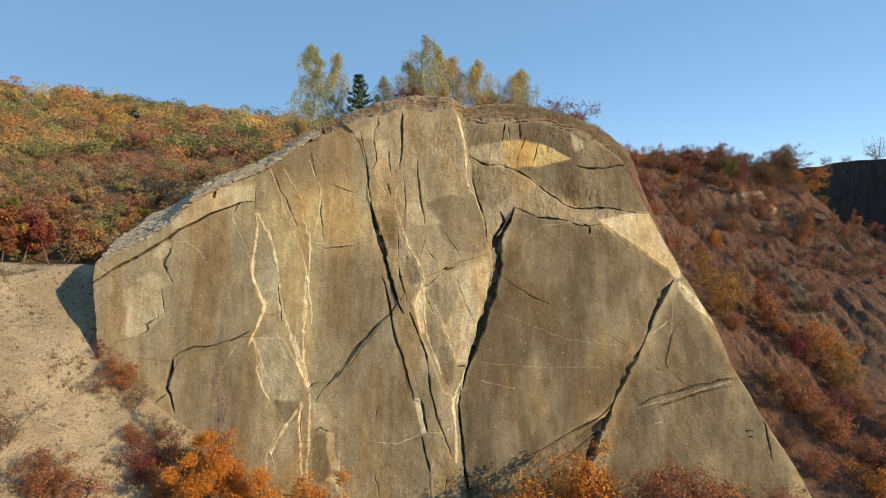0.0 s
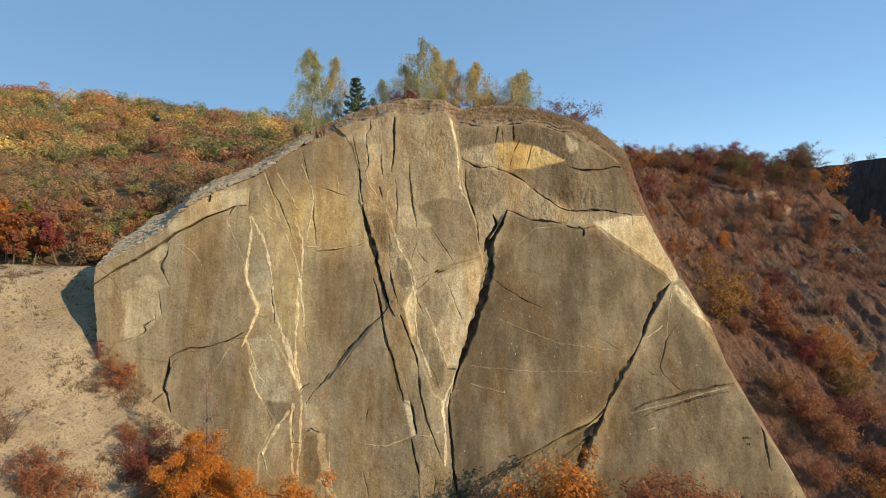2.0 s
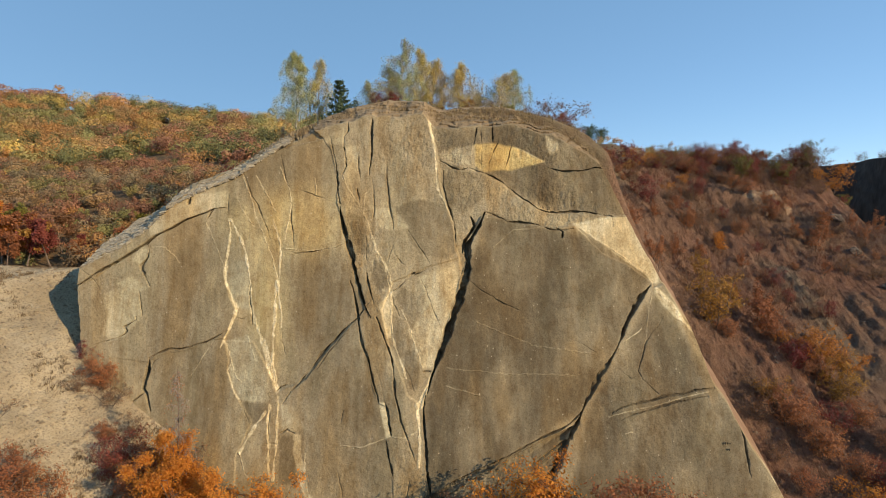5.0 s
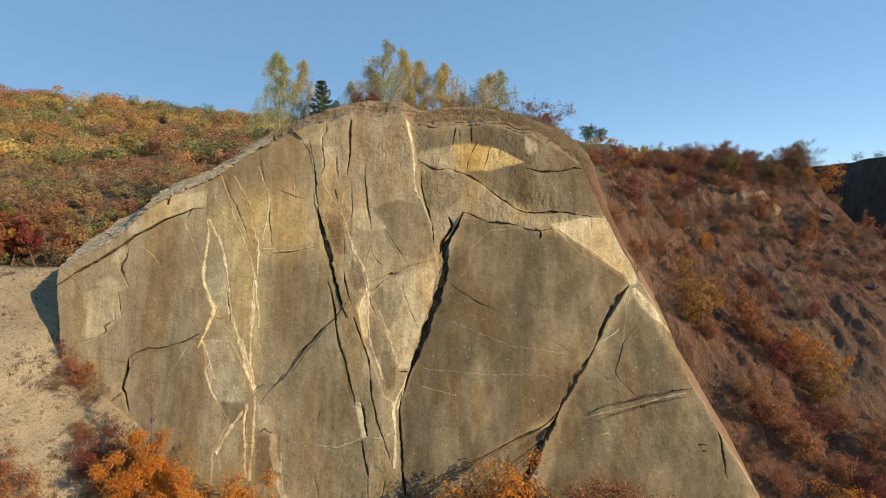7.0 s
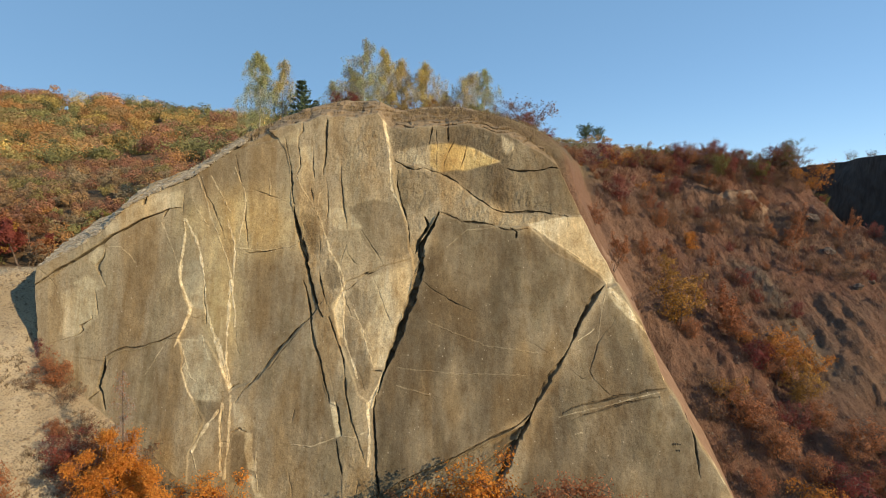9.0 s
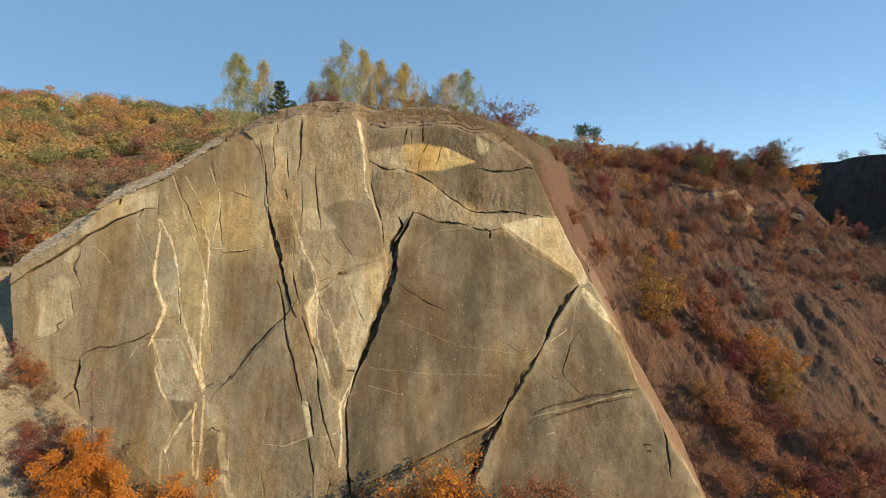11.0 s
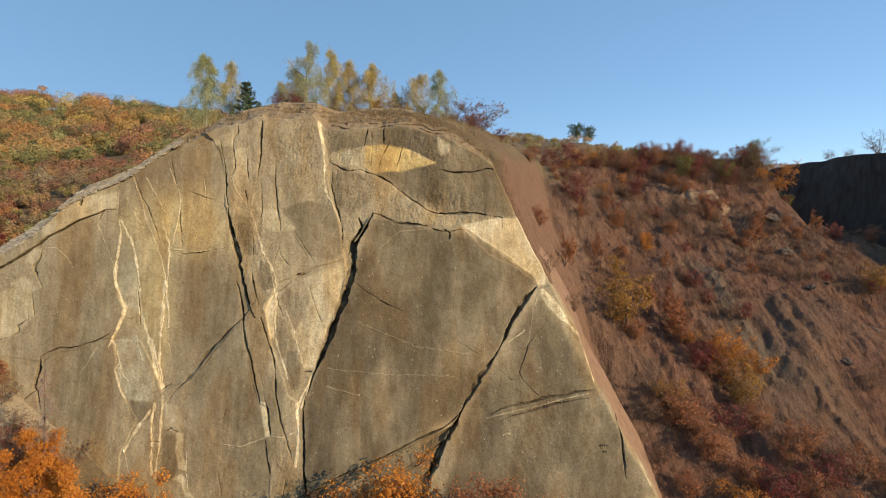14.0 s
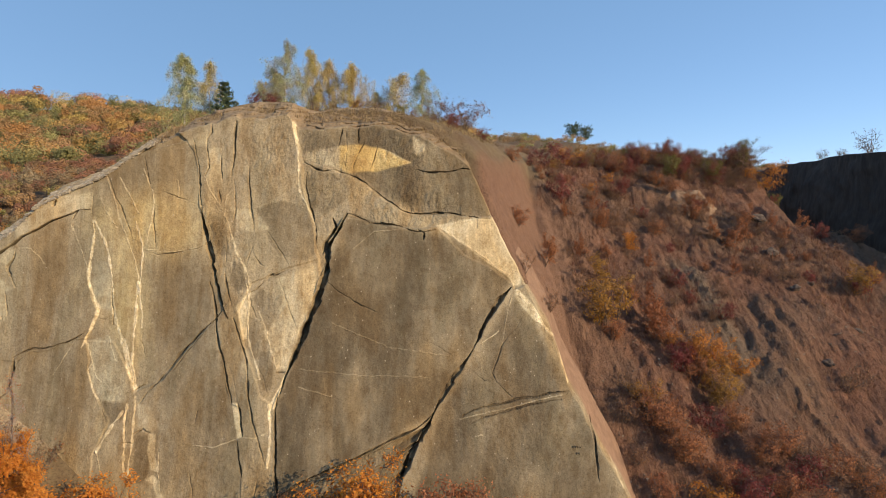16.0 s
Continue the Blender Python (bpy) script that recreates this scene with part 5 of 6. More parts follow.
def broadleaf(name, label, seed, tall, wide, leaf, count, size, bark=BARK, stems=1, base=0.25, group="", fine=True, splay=0.75):
    """A tree or a shrub: stems, boughs, twigs and loose leaves round the twigs."""
    rng = np.random.default_rng(seed)
    wood, tips = [], []
    for s in range(stems):
        a = rng.uniform(0, 6.28)
        lean = 0.06 if stems == 1 else rng.uniform(0.12, splay)
        trunk = bent(rng, (0.12 * math.cos(a) * (stems > 1), 0.12 * math.sin(a) * (stems > 1), -0.4), (lean * math.cos(a), lean * math.sin(a), 1), tall * rng.uniform(0.72, 0.92) + 0.4, 0.022 * tall / stems ** 0.5 + 0.01, 6, 0, 0.10)
        wood += trunk
        boughs = 15 if stems == 1 else 6
        for b in range(boughs):
            f = base + (0.98 - base) * (b + rng.uniform(0, 1)) / boughs
            k = min(5, int(f * 6))
            p = trunk[k][0] + (trunk[k][1] - trunk[k][0]) * (f * 6 - k)
            a = rng.uniform(0, 6.28)
            reach = 0.5 * wide * rng.uniform(0.65, 1.1) * math.sqrt(max(0.06, 1 - ((f - 0.45) / 0.62) ** 2)) * (1 if stems == 1 else 0.62)
            bough = bent(rng, p, (math.cos(a), math.sin(a), rng.uniform(0.25, 0.9)), reach, 0.006 * tall, 4)
            wood += bough
            for q in bough[1:]:
                for _ in range(2):
                    twig = bent(rng, q[1], q[1] - q[0] + rng.normal(size=3) * 0.35, 0.3 * reach + 0.15, 0.008, 2)
                    if fine:
                        wood += twig
                    tips += [twig[0][1], twig[1][1], q[1]]
    tips = np.array(tips)
    pick = tips[rng.integers(0, len(tips), count)] + rng.normal(size=(count, 3)) * 0.055 * wide ** 0.8
    pick[:, 2] = np.maximum(pick[:, 2], 0.08)
    ob = thing(name, label, "shrub" if stems > 1 else "tree", group)
    v, f = tubes(wood, 3 if stems > 1 else 4)
    part("trunk" if stems == 1 else "stem", mesh_of("limbs", v, f, bark), ob)
    v, f = leaves(rng, pick, size)
    part("crown", mesh_of("crown", v, f, leaf, False), ob)
    return ob


def birch(label, seed, tall, wide, leaf, count, bare_top=0.0, name="birch_tree", group="birches on the cliff top", trunk_bark=None):
    """A slender tree: a thin trunk, rising boughs, hanging twigs with small leaves in bunches."""
    rng = np.random.default_rng(seed)
    trunk = bent(rng, (0, 0, -0.4), (rng.normal() * 0.03, rng.normal() * 0.03, 1), tall + 0.4, 0.0105 * tall, 9, 0, 0.035)
    twigs, tips = [], []
    for b in range(54):
        f = 0.10 + 0.88 * b / 54
        k = min(8, int(f * 9))
        p = trunk[k][0] + (trunk[k][1] - trunk[k][0]) * (f * 9 - k)
        a = rng.uniform(0, 6.28)
        reach = 0.5 * wide * rng.uniform(0.5, 1.15) * min(1, 1.9 * (1.06 - f)) * min(1, 0.5 + 2.2 * f)
        bough = bent(rng, p, (math.cos(a), math.sin(a), 1.1), reach * 1.25, 0.020, 5, 0.22, 0.12)
        twigs += bough
        full = rng.uniform(0.3, 1.0)
        for q in bough[1:]:
            for _ in range(3):
                hang = bent(rng, q[1], rng.normal(size=3) * 0.5 + (0, 0, -0.5), 0.40 + 0.30 * reach, 0.005, 3, 0.40, 0.2)
                twigs += hang
                if rng.uniform() > bare_top * f and rng.uniform() < full:
                    tips += [hang[0][1], hang[1][1], hang[2][1], q[1]]
    tips = np.array(tips)
    count = int(2.5 * count)
    pick = tips[rng.integers(0, len(tips), count)] + rng.normal(size=(count, 3)) * (0.13, 0.13, 0.18)
    ob = thing(name, label, "tree", group)
    v, f = tubes(trunk, 7)
    part("trunk", mesh_of("trunk", v, f, trunk_bark or WHITE_BARK), ob, "" if trunk_bark else "white birch trunk")
    v, f = tubes(twigs, 3)
    part("branchwork", mesh_of("branchwork", v, f, TWIG), ob)
    v, f = leaves(rng, pick, 0.088, 1.4, 0.4, (0, 0, 0.5 * tall), 0.6)
    part("crown", mesh_of("crown", v, f, leaf, False), ob)
    return ob


def pine(label, seed, tall, wide, count, flat=False):
    rng = np.random.default_rng(seed)
    trunk = bent(rng, (0, 0, -0.4), (0, 0, 1), tall + 0.4, 0.014 * tall, 7, 0, 0.03)
    boughs, tips = [], []
    for ring in range(9):
        f = (0.45 if flat else 0.10) + (0.5 if flat else 0.85) * ring / 9
        for b in range(7):
            a = b * 0.9 + ring * 0.5 + rng.uniform(-0.2, 0.2)
            reach = 0.5 * wide * (math.sqrt(max(0.1, 1 - ((f - 0.65) / 0.4) ** 2)) if flat else (1.05 - f)) * rng.uniform(0.7, 1.1)
            p = np.array((0, 0, f * tall))
            bough = bent(rng, p, (math.cos(a), math.sin(a), 0.35), reach, 0.02, 4, -0.05, 0.1)
            boughs += bough
            tips += [q[1] for q in bough] + [0.5 * (q[0] + q[1]) for q in bough]
    tips = np.array(tips)
    pick = tips[rng.integers(0, len(tips), count)] + rng.normal(size=(count, 3)) * 0.022 * tall ** 0.7
    ob = thing("pine_tree", label, "tree")
    v, f = tubes(trunk, 6)
    part("trunk", mesh_of("trunk", v, f, BARK), ob)
    v, f = tubes(boughs, 3)
    part("branchwork", mesh_of("branchwork", v, f, BARK), ob)
    v, f = leaves(rng, pick, 0.036 * tall ** 0.8, 2.4)
    part("crown", mesh_of("crown", v, f, LEAF["needle"], False), ob)
    return ob


def stand(ob, x, y, turn=0, size=1.0, sink=0.0, ground_z=None):
    """Sets a plant on the ground."""
    z = float(height(x, y)) if ground_z is None else ground_z
    ob.matrix_basis = pose(x, y, z - sink, 0, 0, turn) @ Matrix.Scale(size, 4)
    return ob


def again(ob, x, y, turn, size, sink=0.0):
    """A copy of a plant elsewhere on the ground, with a turn and a size of its own."""
    c = copy_thing(ob, pose(x, y, float(height(x, y)) - sink, 0, 0, turn))
    c.scale = (size, size, size)
    return c


# birches on the cliff top: place, height, width, leaves, count, bare
BIRCHES = [(-13.6, 58.2, 10.8, 4.6, "birch_green", 7500, 0.0), (-11.9, 60.5, 9.4, 3.8, "birch", 4500, 0.4), (-16.6, 62.5, 5.4, 3.0, "birch_green", 700, 0.7),
           (-6.2, 62.5, 5.0, 3.4, "birch_green", 2000, 0.4), (-2.0, 57.6, 7.8, 3.8, "birch_green", 3000, 0.9), (-0.9, 62.0, 7.4, 3.8, "birch", 4600, 0.4),
           (1.1, 63.0, 6.6, 4.2, "birch", 4200, 0.4), (3.9, 62.8, 6.2, 4.2, "birch", 4600, 0.3), (7.4, 65.6, 5.8, 4.0, "birch", 3200, 0.5),
           (10.2, 73.0, 7.6, 4.4, "birch_green", 4000, 0.4), (5.4, 66.5, 3.6, 2.6, "birch", 1300, 0.5), (-3.6, 59.0, 5.0, 3.2, "birch", 2200, 0.3)]
for k, (x, y, tall, wide, leaf, count, bare) in enumerate(BIRCHES):
    tone = "grey-green" if leaf == "birch_green" else "yellow"
    stand(birch("slender birch with " + tone + " leaves on the cliff top", 100 + k, tall, wide, LEAF[leaf], count, bare), x, y)
stand(pine("young dark green pine on the cliff top", 131, 5.6, 4.4, 3000), -8.7, 58.2)
stand(pine("low dark green pine at the cliff brow", 132, 2.2, 2.2, 1100), -6.6, 56.2)
stand(pine("dark flat-topped pine on the far hill", 133, 11.6, 9.6, 3000, True), 54.4, 260)
stand(pine("dark flat-topped pine on the far hill", 134, 10.8, 8.2, 2400, True), 60.2, 262)

# shrubs: one of each colour, then copies
SHRUB = {}
for k, (tone, words) in enumerate((("orange", "bright orange"), ("rust", "rust-brown"), ("red", "dark red"), ("yellow", "yellow"), ("olive", "olive-green"), ("bare", "half-bare brown"))):
    for form, (stems, wide, count) in (("bush", (7, 4.2, 2600)), ("tall", (3, 3.0, 1500))):
        SHRUB[tone, form] = (200 + 2 * k + (form == "tall"), words, stems, wide, count)
MADE = {}


def shrub(tone, form, x, y, size, where, sink=0.05, turn=0.0):
    key = (tone, form, where)
    if key not in MADE:
        seed, words, stems, wide, count = SHRUB[tone, form]
        near = where in ("at the foot of the cliff", "on the pale bank")
        count, size_of = (int(count * 2.2), 0.095) if where == "at the foot of the cliff" else (int(count * 1.5), 0.10) if near else (int(count * 0.70), 0.125)
        if tone == "bare":
            count = count // 3
        MADE[key] = broadleaf("shrub", words + " autumn shrub " + where, seed, 4.0, wide, LEAF[tone], count, size_of, stems=stems, base=0.12 if form == "bush" else 0.3, group="shrubs " + where, fine=True)
        ob = stand(MADE[key], x, y, turn, 1.0, sink)
        ob.scale = (size / 4.0,) * 3
        return ob
    return again(MADE[key], x, y, turn, size / 4.0, sink)


# at the foot of the face: place, height, leaves
FOOT = [(8.8, 38.6, 7.6, "orange"), (10.9, 37.6, 6.4, "orange"), (16.4, 38.0, 6.8, "rust"), (18.4, 38.6, 6.4, "rust"), (5.4, 39.0, 5.2, "bare"), (-10.6, 38.0, 6.2, "orange"),
        (-8.4, 37.4, 4.8, "rust"), (13.0, 36.6, 4.6, "rust"), (27.0, 41.0, 4.0, "bare"), (24.4, 38.5, 4.6, "rust")]
for k, (x, y, tall, tone) in enumerate(FOOT):
    shrub(tone, "bush", x, y, tall, "at the foot of the cliff", turn=67 * k)
for x, y, seed, tall, wide, count in ((-13.9, 36.2, 301, 8.6, 6.4, 42000), (-16.7, 37.4, 307, 9.3, 4.6, 22000)):
    stand(broadleaf("orange_bush", "broad bright orange bush below the pale bank", seed, tall, wide, LEAF["orange"], count, 0.10, stems=7, base=0.1, splay=0.34, group="orange bushes below the bank"), x, y)
stand(birch("thin half-bare reddish sapling beside the orange bush", 311, 13.4, 2.8, LEAF["rust"], 420, 0.6, "sapling", "", BARK), -16.0, 36.8)
BANKSIDE = [(-19.6, 38.8, 4.6, "rust"), (-21.2, 39.6, 3.8, "red"), (-23.8, 34.0, 4.2, "rust"), (-26.0, 34.6, 3.6, "rust"), (-26.6, 44.4, 3.4, "rust"), (-25.2, 43.6, 2.6, "bare"),
            (-28.6, 45.8, 2.2, "red"), (-17.6, 40.2, 5.0, "bare"), (-31.5, 37.0, 3.0, "bare"), (-29.6, 36.0, 3.4, "bare"), (-27.8, 43.2, 1.8, "bare"), (-22.5, 42.0, 2.4, "bare"), (-23.8, 41.0, 1.8, "rust")]
for k, (x, y, tall, tone) in enumerate(BANKSIDE):
    shrub(tone, "bush", x, y, tall, "on the pale bank", turn=41 * k)

# on the cliff top
BROWSIDE = [(-3.6, 55.6, 2.4, "red"), (-2.4, 56.0, 2.0, "red"), (15.0, 62.5, 2.0, "red"), (15.7, 67.5, 5.0, "bare"), (14.6, 68.4, 4.2, "bare"), (12.6, 68.0, 3.4, "bare"), (18.2, 69.5, 1.8, "red"), (12.4, 64.5, 1.8, "bare"),
            (10.4, 62.5, 1.6, "bare"), (7.0, 61.0, 2.4, "bare"), (5.2, 60.0, 2.6, "bare"), (3.2, 58.6, 2.0, "bare"), (1.6, 57.6, 2.2, "bare"), (9.0, 63.5, 2.0, "olive"), (4.2, 61.6, 2.4, "yellow")]
for k, (x, y, tall, tone) in enumerate(BROWSIDE):
    shrub(tone, "bush", x, y, tall, "on the cliff top", turn=53 * k)
for k, (x, y, tall, tone) in enumerate([(-20.0, 57.5, 2.6, "red"), (-19.0, 60, 2.4, "olive"), (-17.4, 59.0, 2.0, "yellow"), (-22.0, 61.0, 2.6, "olive"), (-15.0, 60.5, 3.2, "yellow"), (-11.4, 59.5, 3.6, "birch")]):
    if tone != "birch":
        shrub(tone, "bush", x, y, tall, "on the cliff top", turn=31 * k)

# on the scree slope
SCREE = [(32.9, 63.0, 5.4, "yellow", "tall"), (25.1, 63.4, 3.4, "rust", "tall"), (32.5, 77.8, 4.0, "rust", "tall"), (36.6, 74.6, 3.6, "orange", "tall"), (37.6, 63.5, 4.4, "rust", "tall"),
         (42.1, 57.2, 4.4, "yellow", "tall"), (34.3, 52.4, 4.2, "rust", "bush"), (31.1, 61.0, 5.6, "yellow", "bush"), (38.1, 61.8, 6.2, "rust", "tall"), (39.4, 53.4, 3.4, "red", "bush"), (41.7, 46.8, 5.0, "red", "bush"), (50.4, 77.3, 5.0, "rust", "tall")]
SCREE_MORE = [(47.1, 82.5, 3.0, "rust", "bush"), (28.3, 77.4, 4.4, "red", "bush"), (63.8, 73.0, 4.0, "yellow", "bush"), (55.6, 60.4, 3.6, "bare", "bush"), (45.1, 85.6, 3.0, "rust", "bush"), (30.7, 69.7, 3.4, "rust", "tall"),
              (40.2, 60.0, 4.0, "orange", "bush"), (38.6, 58.6, 3.2, "red", "bush"), (36.4, 50.0, 3.8, "rust", "bush"), (45.0, 52.0, 3.6, "rust", "bush"), (37.8, 46.0, 4.0, "orange", "bush"), (45.6, 45.4, 3.8, "rust", "bush")]
BELT_A = [(29.8, 64.7, 3.4, "bare", "tall"), (32.1, 66.6, 4, "yellow", "tall"), (32, 60.1, 2.6, "rust", "bush"), (36, 66.6, 3.2, "rust", "tall"), (37.3, 64.5, 3.6, "rust", "tall"), (37.5, 61.1, 3, "rust", "bush"), (38.6, 59.1, 2.6, "red", "bush"), (39.9, 58.1, 3.4, "rust", "bush"), (42, 60, 3.6, "orange", "bush"), (41.4, 56.4, 3.6, "yellow", "bush"), (42.2, 54.4, 3, "rust", "bush"), (32.9, 54.6, 3, "bare", "bush"), (34.2, 53.8, 3, "yellow", "bush"), (35.5, 52, 3.2, "rust", "bush"), (31.5, 52.3, 2.8, "bare", "bush"), (36.2, 50.5, 3, "rust", "bush")]
BELT_B = [(38.6, 49.1, 3.2, "rust", "bush"), (40.7, 48.6, 3.6, "red", "bush"), (43.5, 51.2, 3, "rust", "bush"), (32, 49.4, 2.4, "bare", "bush"), (33.6, 47.5, 2.8, "rust", "bush"), (22.4, 52.4, 2.4, "bare", "tall"), (26.3, 67, 3, "rust", "tall"), (24.6, 53.1, 2.4, "bare", "bush"), (22.1, 60.3, 2.4, "rust", "bush"), (27.3, 81.9, 3, "bare", "tall"), (29.3, 74.4, 2.8, "rust", "tall"), (28.8, 68.6, 2.6, "bare", "tall"), (47.7, 84.4, 2.6, "rust", "bush"), (53.4, 81, 4, "rust", "tall"), (53.6, 79, 4, "rust", "tall"), (49.7, 79.2, 3.4, "rust", "tall")]
BELT_C = [(62.3, 83.9, 3.2, "rust", "tall"), (64.4, 82.2, 2.4, "red", "bush"), (57.5, 78.7, 2, "bare", "bush"), (39.2, 71.4, 2.8, "rust", "tall"), (33.7, 71.2, 2.6, "rust", "tall"), (33.2, 75.9, 3, "rust", "tall"), (37.9, 80, 2.4, "bare", "bush"), (37.4, 84.6, 2.6, "red", "bush"), (25.2, 87.2, 3.2, "red", "bush"), (28.8, 88, 2.4, "yellow", "bush"), (21.9, 72.3, 2.2, "rust", "bush"), (44.8, 60.5, 3, "orange", "bush"), (45.7, 49.4, 3.6, "red", "bush"), (47.0, 52.4, 2.6, "bare", "bush"), (49.4, 51.0, 3.2, "rust", "bush"), (51.6, 52.4, 3.0, "bare", "bush"), (51.2, 49.4, 3.6, "rust", "bush"), (43.6, 48.2, 3.4, "rust", "bush"), (53.5, 50.5, 3.4, "bare", "bush"), (47.9, 50.2, 4.4, "bare", "tall")]
for k, (x, y, tall, tone, form) in enumerate(SCREE + SCREE_MORE + BELT_A + BELT_B + BELT_C):
    shrub(tone, form, x, y, tall, "on the scree slope", turn=77 * k)
rng = np.random.default_rng(5)
for k in range(150):
    x, y = rng.uniform(27, 70), rng.uniform(66, 95)
    if y < 58 + 0.55 * abs(x - 40) or (x < 36 and y < 76):
        continue
    tone = ("rust", "bare", "bare", "bare", "red", "bare", "rust", "bare", "bare")[rng.integers(0, 9)]
    shrub(tone, ("bush", "tall")[rng.integers(0, 2)], x, y, rng.uniform(1.2, 3.4), "on the scree slope", turn=rng.uniform(0, 360))
for k in range(72):
    x, y = 33 + 0.40 * k + rng.uniform(-1, 1), 94 + rng.uniform(-4, 6)
    tone = ("red", "bare", "red", "olive", "rust", "bare")[rng.integers(0, 6)]
    shrub(tone, "bush", x, y, rng.uniform(1.8, 4.2), "along the ridge", turn=rng.uniform(0, 360))
for x, y, tall, tone in ((61.8, 93.0, 5.2, "orange"), (36.0, 95.5, 4.4, "yellow"), (37.8, 97.0, 3.8, "olive"), (31.0, 91.0, 4.6, "orange"), (28.2, 89.5, 5.8, "red"), (56.0, 95.0, 4.2, "bare"), (60.0, 95.0, 4.2, "bare"), (47.5, 95.0, 4.4, "red"), (51.6, 94.5, 4.6, "bare")):
    shrub(tone, "bush", x, y, tall, "along the ridge", turn=17 * x)
for k in range(22):
    x, y = rng.uniform(24, 38), rng.uniform(80, 108)
    shrub(("rust", "orange", "yellow", "bare", "bare")[rng.integers(0, 5)], "bush", x, y, rng.uniform(1.0, 2.2), "along the ridge", turn=rng.uniform(0, 360))

# trees at the edge of the wood, above the pale bank
EDGE = [(-43.0, 56.0, 5.6, "yellow"), (-44.6, 58.0, 6.4, "rust"), (-40.9, 57.0, 5.4, "red"), (-47.0, 57.5, 6.6, "orange"), (-46.0, 60.5, 6.0, "olive"), (-49.0, 58.0, 6.0, "rust"), (-39.4, 58.6, 3.0, "red"), (-38.0, 57.4, 3.4, "rust"),
        (-42.0, 60.0, 6.0, "bare"), (-36.4, 59.5, 3.2, "bare"), (-34.5, 60.5, 3.6, "rust"), (-33.0, 62.5, 4.0, "olive"), (-50.5, 61.0, 6.8, "rust"), (-44.2, 54.9, 4.0, "rust")]
TREE = {}
for k, (x, y, tall, tone) in enumerate(EDGE):
    if tone not in TREE:
        TREE[tone] = broadleaf("tree", SHRUB[tone, "bush"][1] + " autumn tree at the edge of the wood", 400 + k, 6.0, 3.6, LEAF[tone], 4200, 0.18, base=0.3, group="trees at the edge of the wood")
        stand(TREE[tone], x, y, 40 * k).scale = (tall / 6.0,) * 3
    else:
        again(TREE[tone], x, y, 40 * k, tall / 6.0)


# ---- far woods ----
def canopy(rng, count):
    """Sprays of leaves of one uneven crown, one metre high and wide, and the bough that each belongs to."""
    n = 7
    lobes = rng.normal(size=(n, 3)) * (0.21, 0.21, 0.12) + (0, 0, 0.56)
    size = rng.uniform(0.16, 0.27, (n, 1))
    d = rng.normal(size=(count, 3))
    d /= np.linalg.norm(d, axis=1, keepdims=True)
    pick = rng.integers(0, n, count)
    c = lobes[pick] + d * size[pick] * rng.uniform(0.78, 1.12, (count, 1))
    c[:, 2] = np.abs(c[:, 2])
    return c, lobes[pick]


TONES = np.array([(0.50, 0.265, 0.095), (0.52, 0.34, 0.11), (0.36, 0.225, 0.105), (0.31, 0.265, 0.10), (0.225, 0.225, 0.085), (0.30, 0.20, 0.115), (0.32, 0.15, 0.095), (0.56, 0.42, 0.12), (0.15, 0.165, 0.070), (0.28, 0.225, 0.135)])


def woods(name, label, places, seed, sprays, spray):
    """One object for a wood that nobody could count: crowns of leafy boughs."""
    rng = np.random.default_rng(seed)
    verts, tint = [], []
    shapes = [canopy(rng, sprays) for _ in range(14)]
    zs = height(places[:, 0], places[:, 1])
    for (x, y, tall, wide, tone), z in zip(places, zs):
        c, bough = shapes[rng.integers(0, 14)]
        a = rng.uniform(0, 6.28)
        turn = np.array([[math.cos(a), math.sin(a), 0], [-math.sin(a), math.cos(a), 0], [0, 0, 1]])
        grow, base = (wide, wide, 1.14 * tall), (x, y, z - 0.20 * tall)
        v, f = leaves(rng, c @ turn * grow + base, spray * wide ** 0.5, 1.2, 0, bough @ turn * grow + base, 1.0, 0.30)
        verts.append(v)
        col = (0.86 * TONES[int(tone)] + (0.045, 0.032, 0.014)) * rng.uniform(0.90, 1.62) * (0.85 if y < 100 else 1.0)
        shade = np.repeat(col * rng.uniform(0.82, 1.18, (len(f), 1)), 3, axis=0)
        tint.append(np.concatenate([shade, np.ones((len(v), 1))], 1))
    v = np.concatenate(verts)
    me = mesh_of(name, v, np.arange(len(v)).reshape(-1, 3), TINTED, False, (), [("tint", np.concatenate(tint))])
    return tagged(new(name, me), label, "woodland", kind="stuff")


def hillside(rng, count, y0, y1):
    out = []
    while len(out) < count:
        y = y0 + (y1 - y0) * rng.uniform() ** 0.85
        x = rng.uniform(-0.98, 0.10) * y * (0.95 + 0.1 * rng.uniform()) - 6
        if (x > -17 and y < 120) or (x > -21 and y < 68):
            continue
        patch = float(fbm(np.array(x * 0.035), np.array(y * 0.05), 301, 3))
        near = y < 105
        pool = (3, 5, 2, 5, 9, 6, 2, 0, 4, 6) if near else (0, 8, 1, 2, 3, 4, 7, 8, 0, 6)
        k = pool[int(np.clip((patch + 0.9) / 1.8 + rng.normal() * 0.22, 0, 0.999) * len(pool))]
        tall = rng.uniform(1.2, 3.2) if near else rng.uniform(3.6, 5.2 + 0.02 * (y - 100)) * rng.uniform(1, 1.3)
        out.append((x, y, tall, tall * rng.uniform(1.0, 1.5), k))
    return np.array(out)


woods("hillside_wood", "autumn wood of orange, olive and russet trees on the hill", hillside(np.random.default_rng(71), 640, 100, 205), 72, 900, 0.138)
woods("hillside_scrub", "low russet and olive scrub on the lower hillside", np.concatenate([hillside(np.random.default_rng(75), 600, 58, 106), hillside(np.random.default_rng(78), 110, 56, 74)]), 76, 600, 0.115)


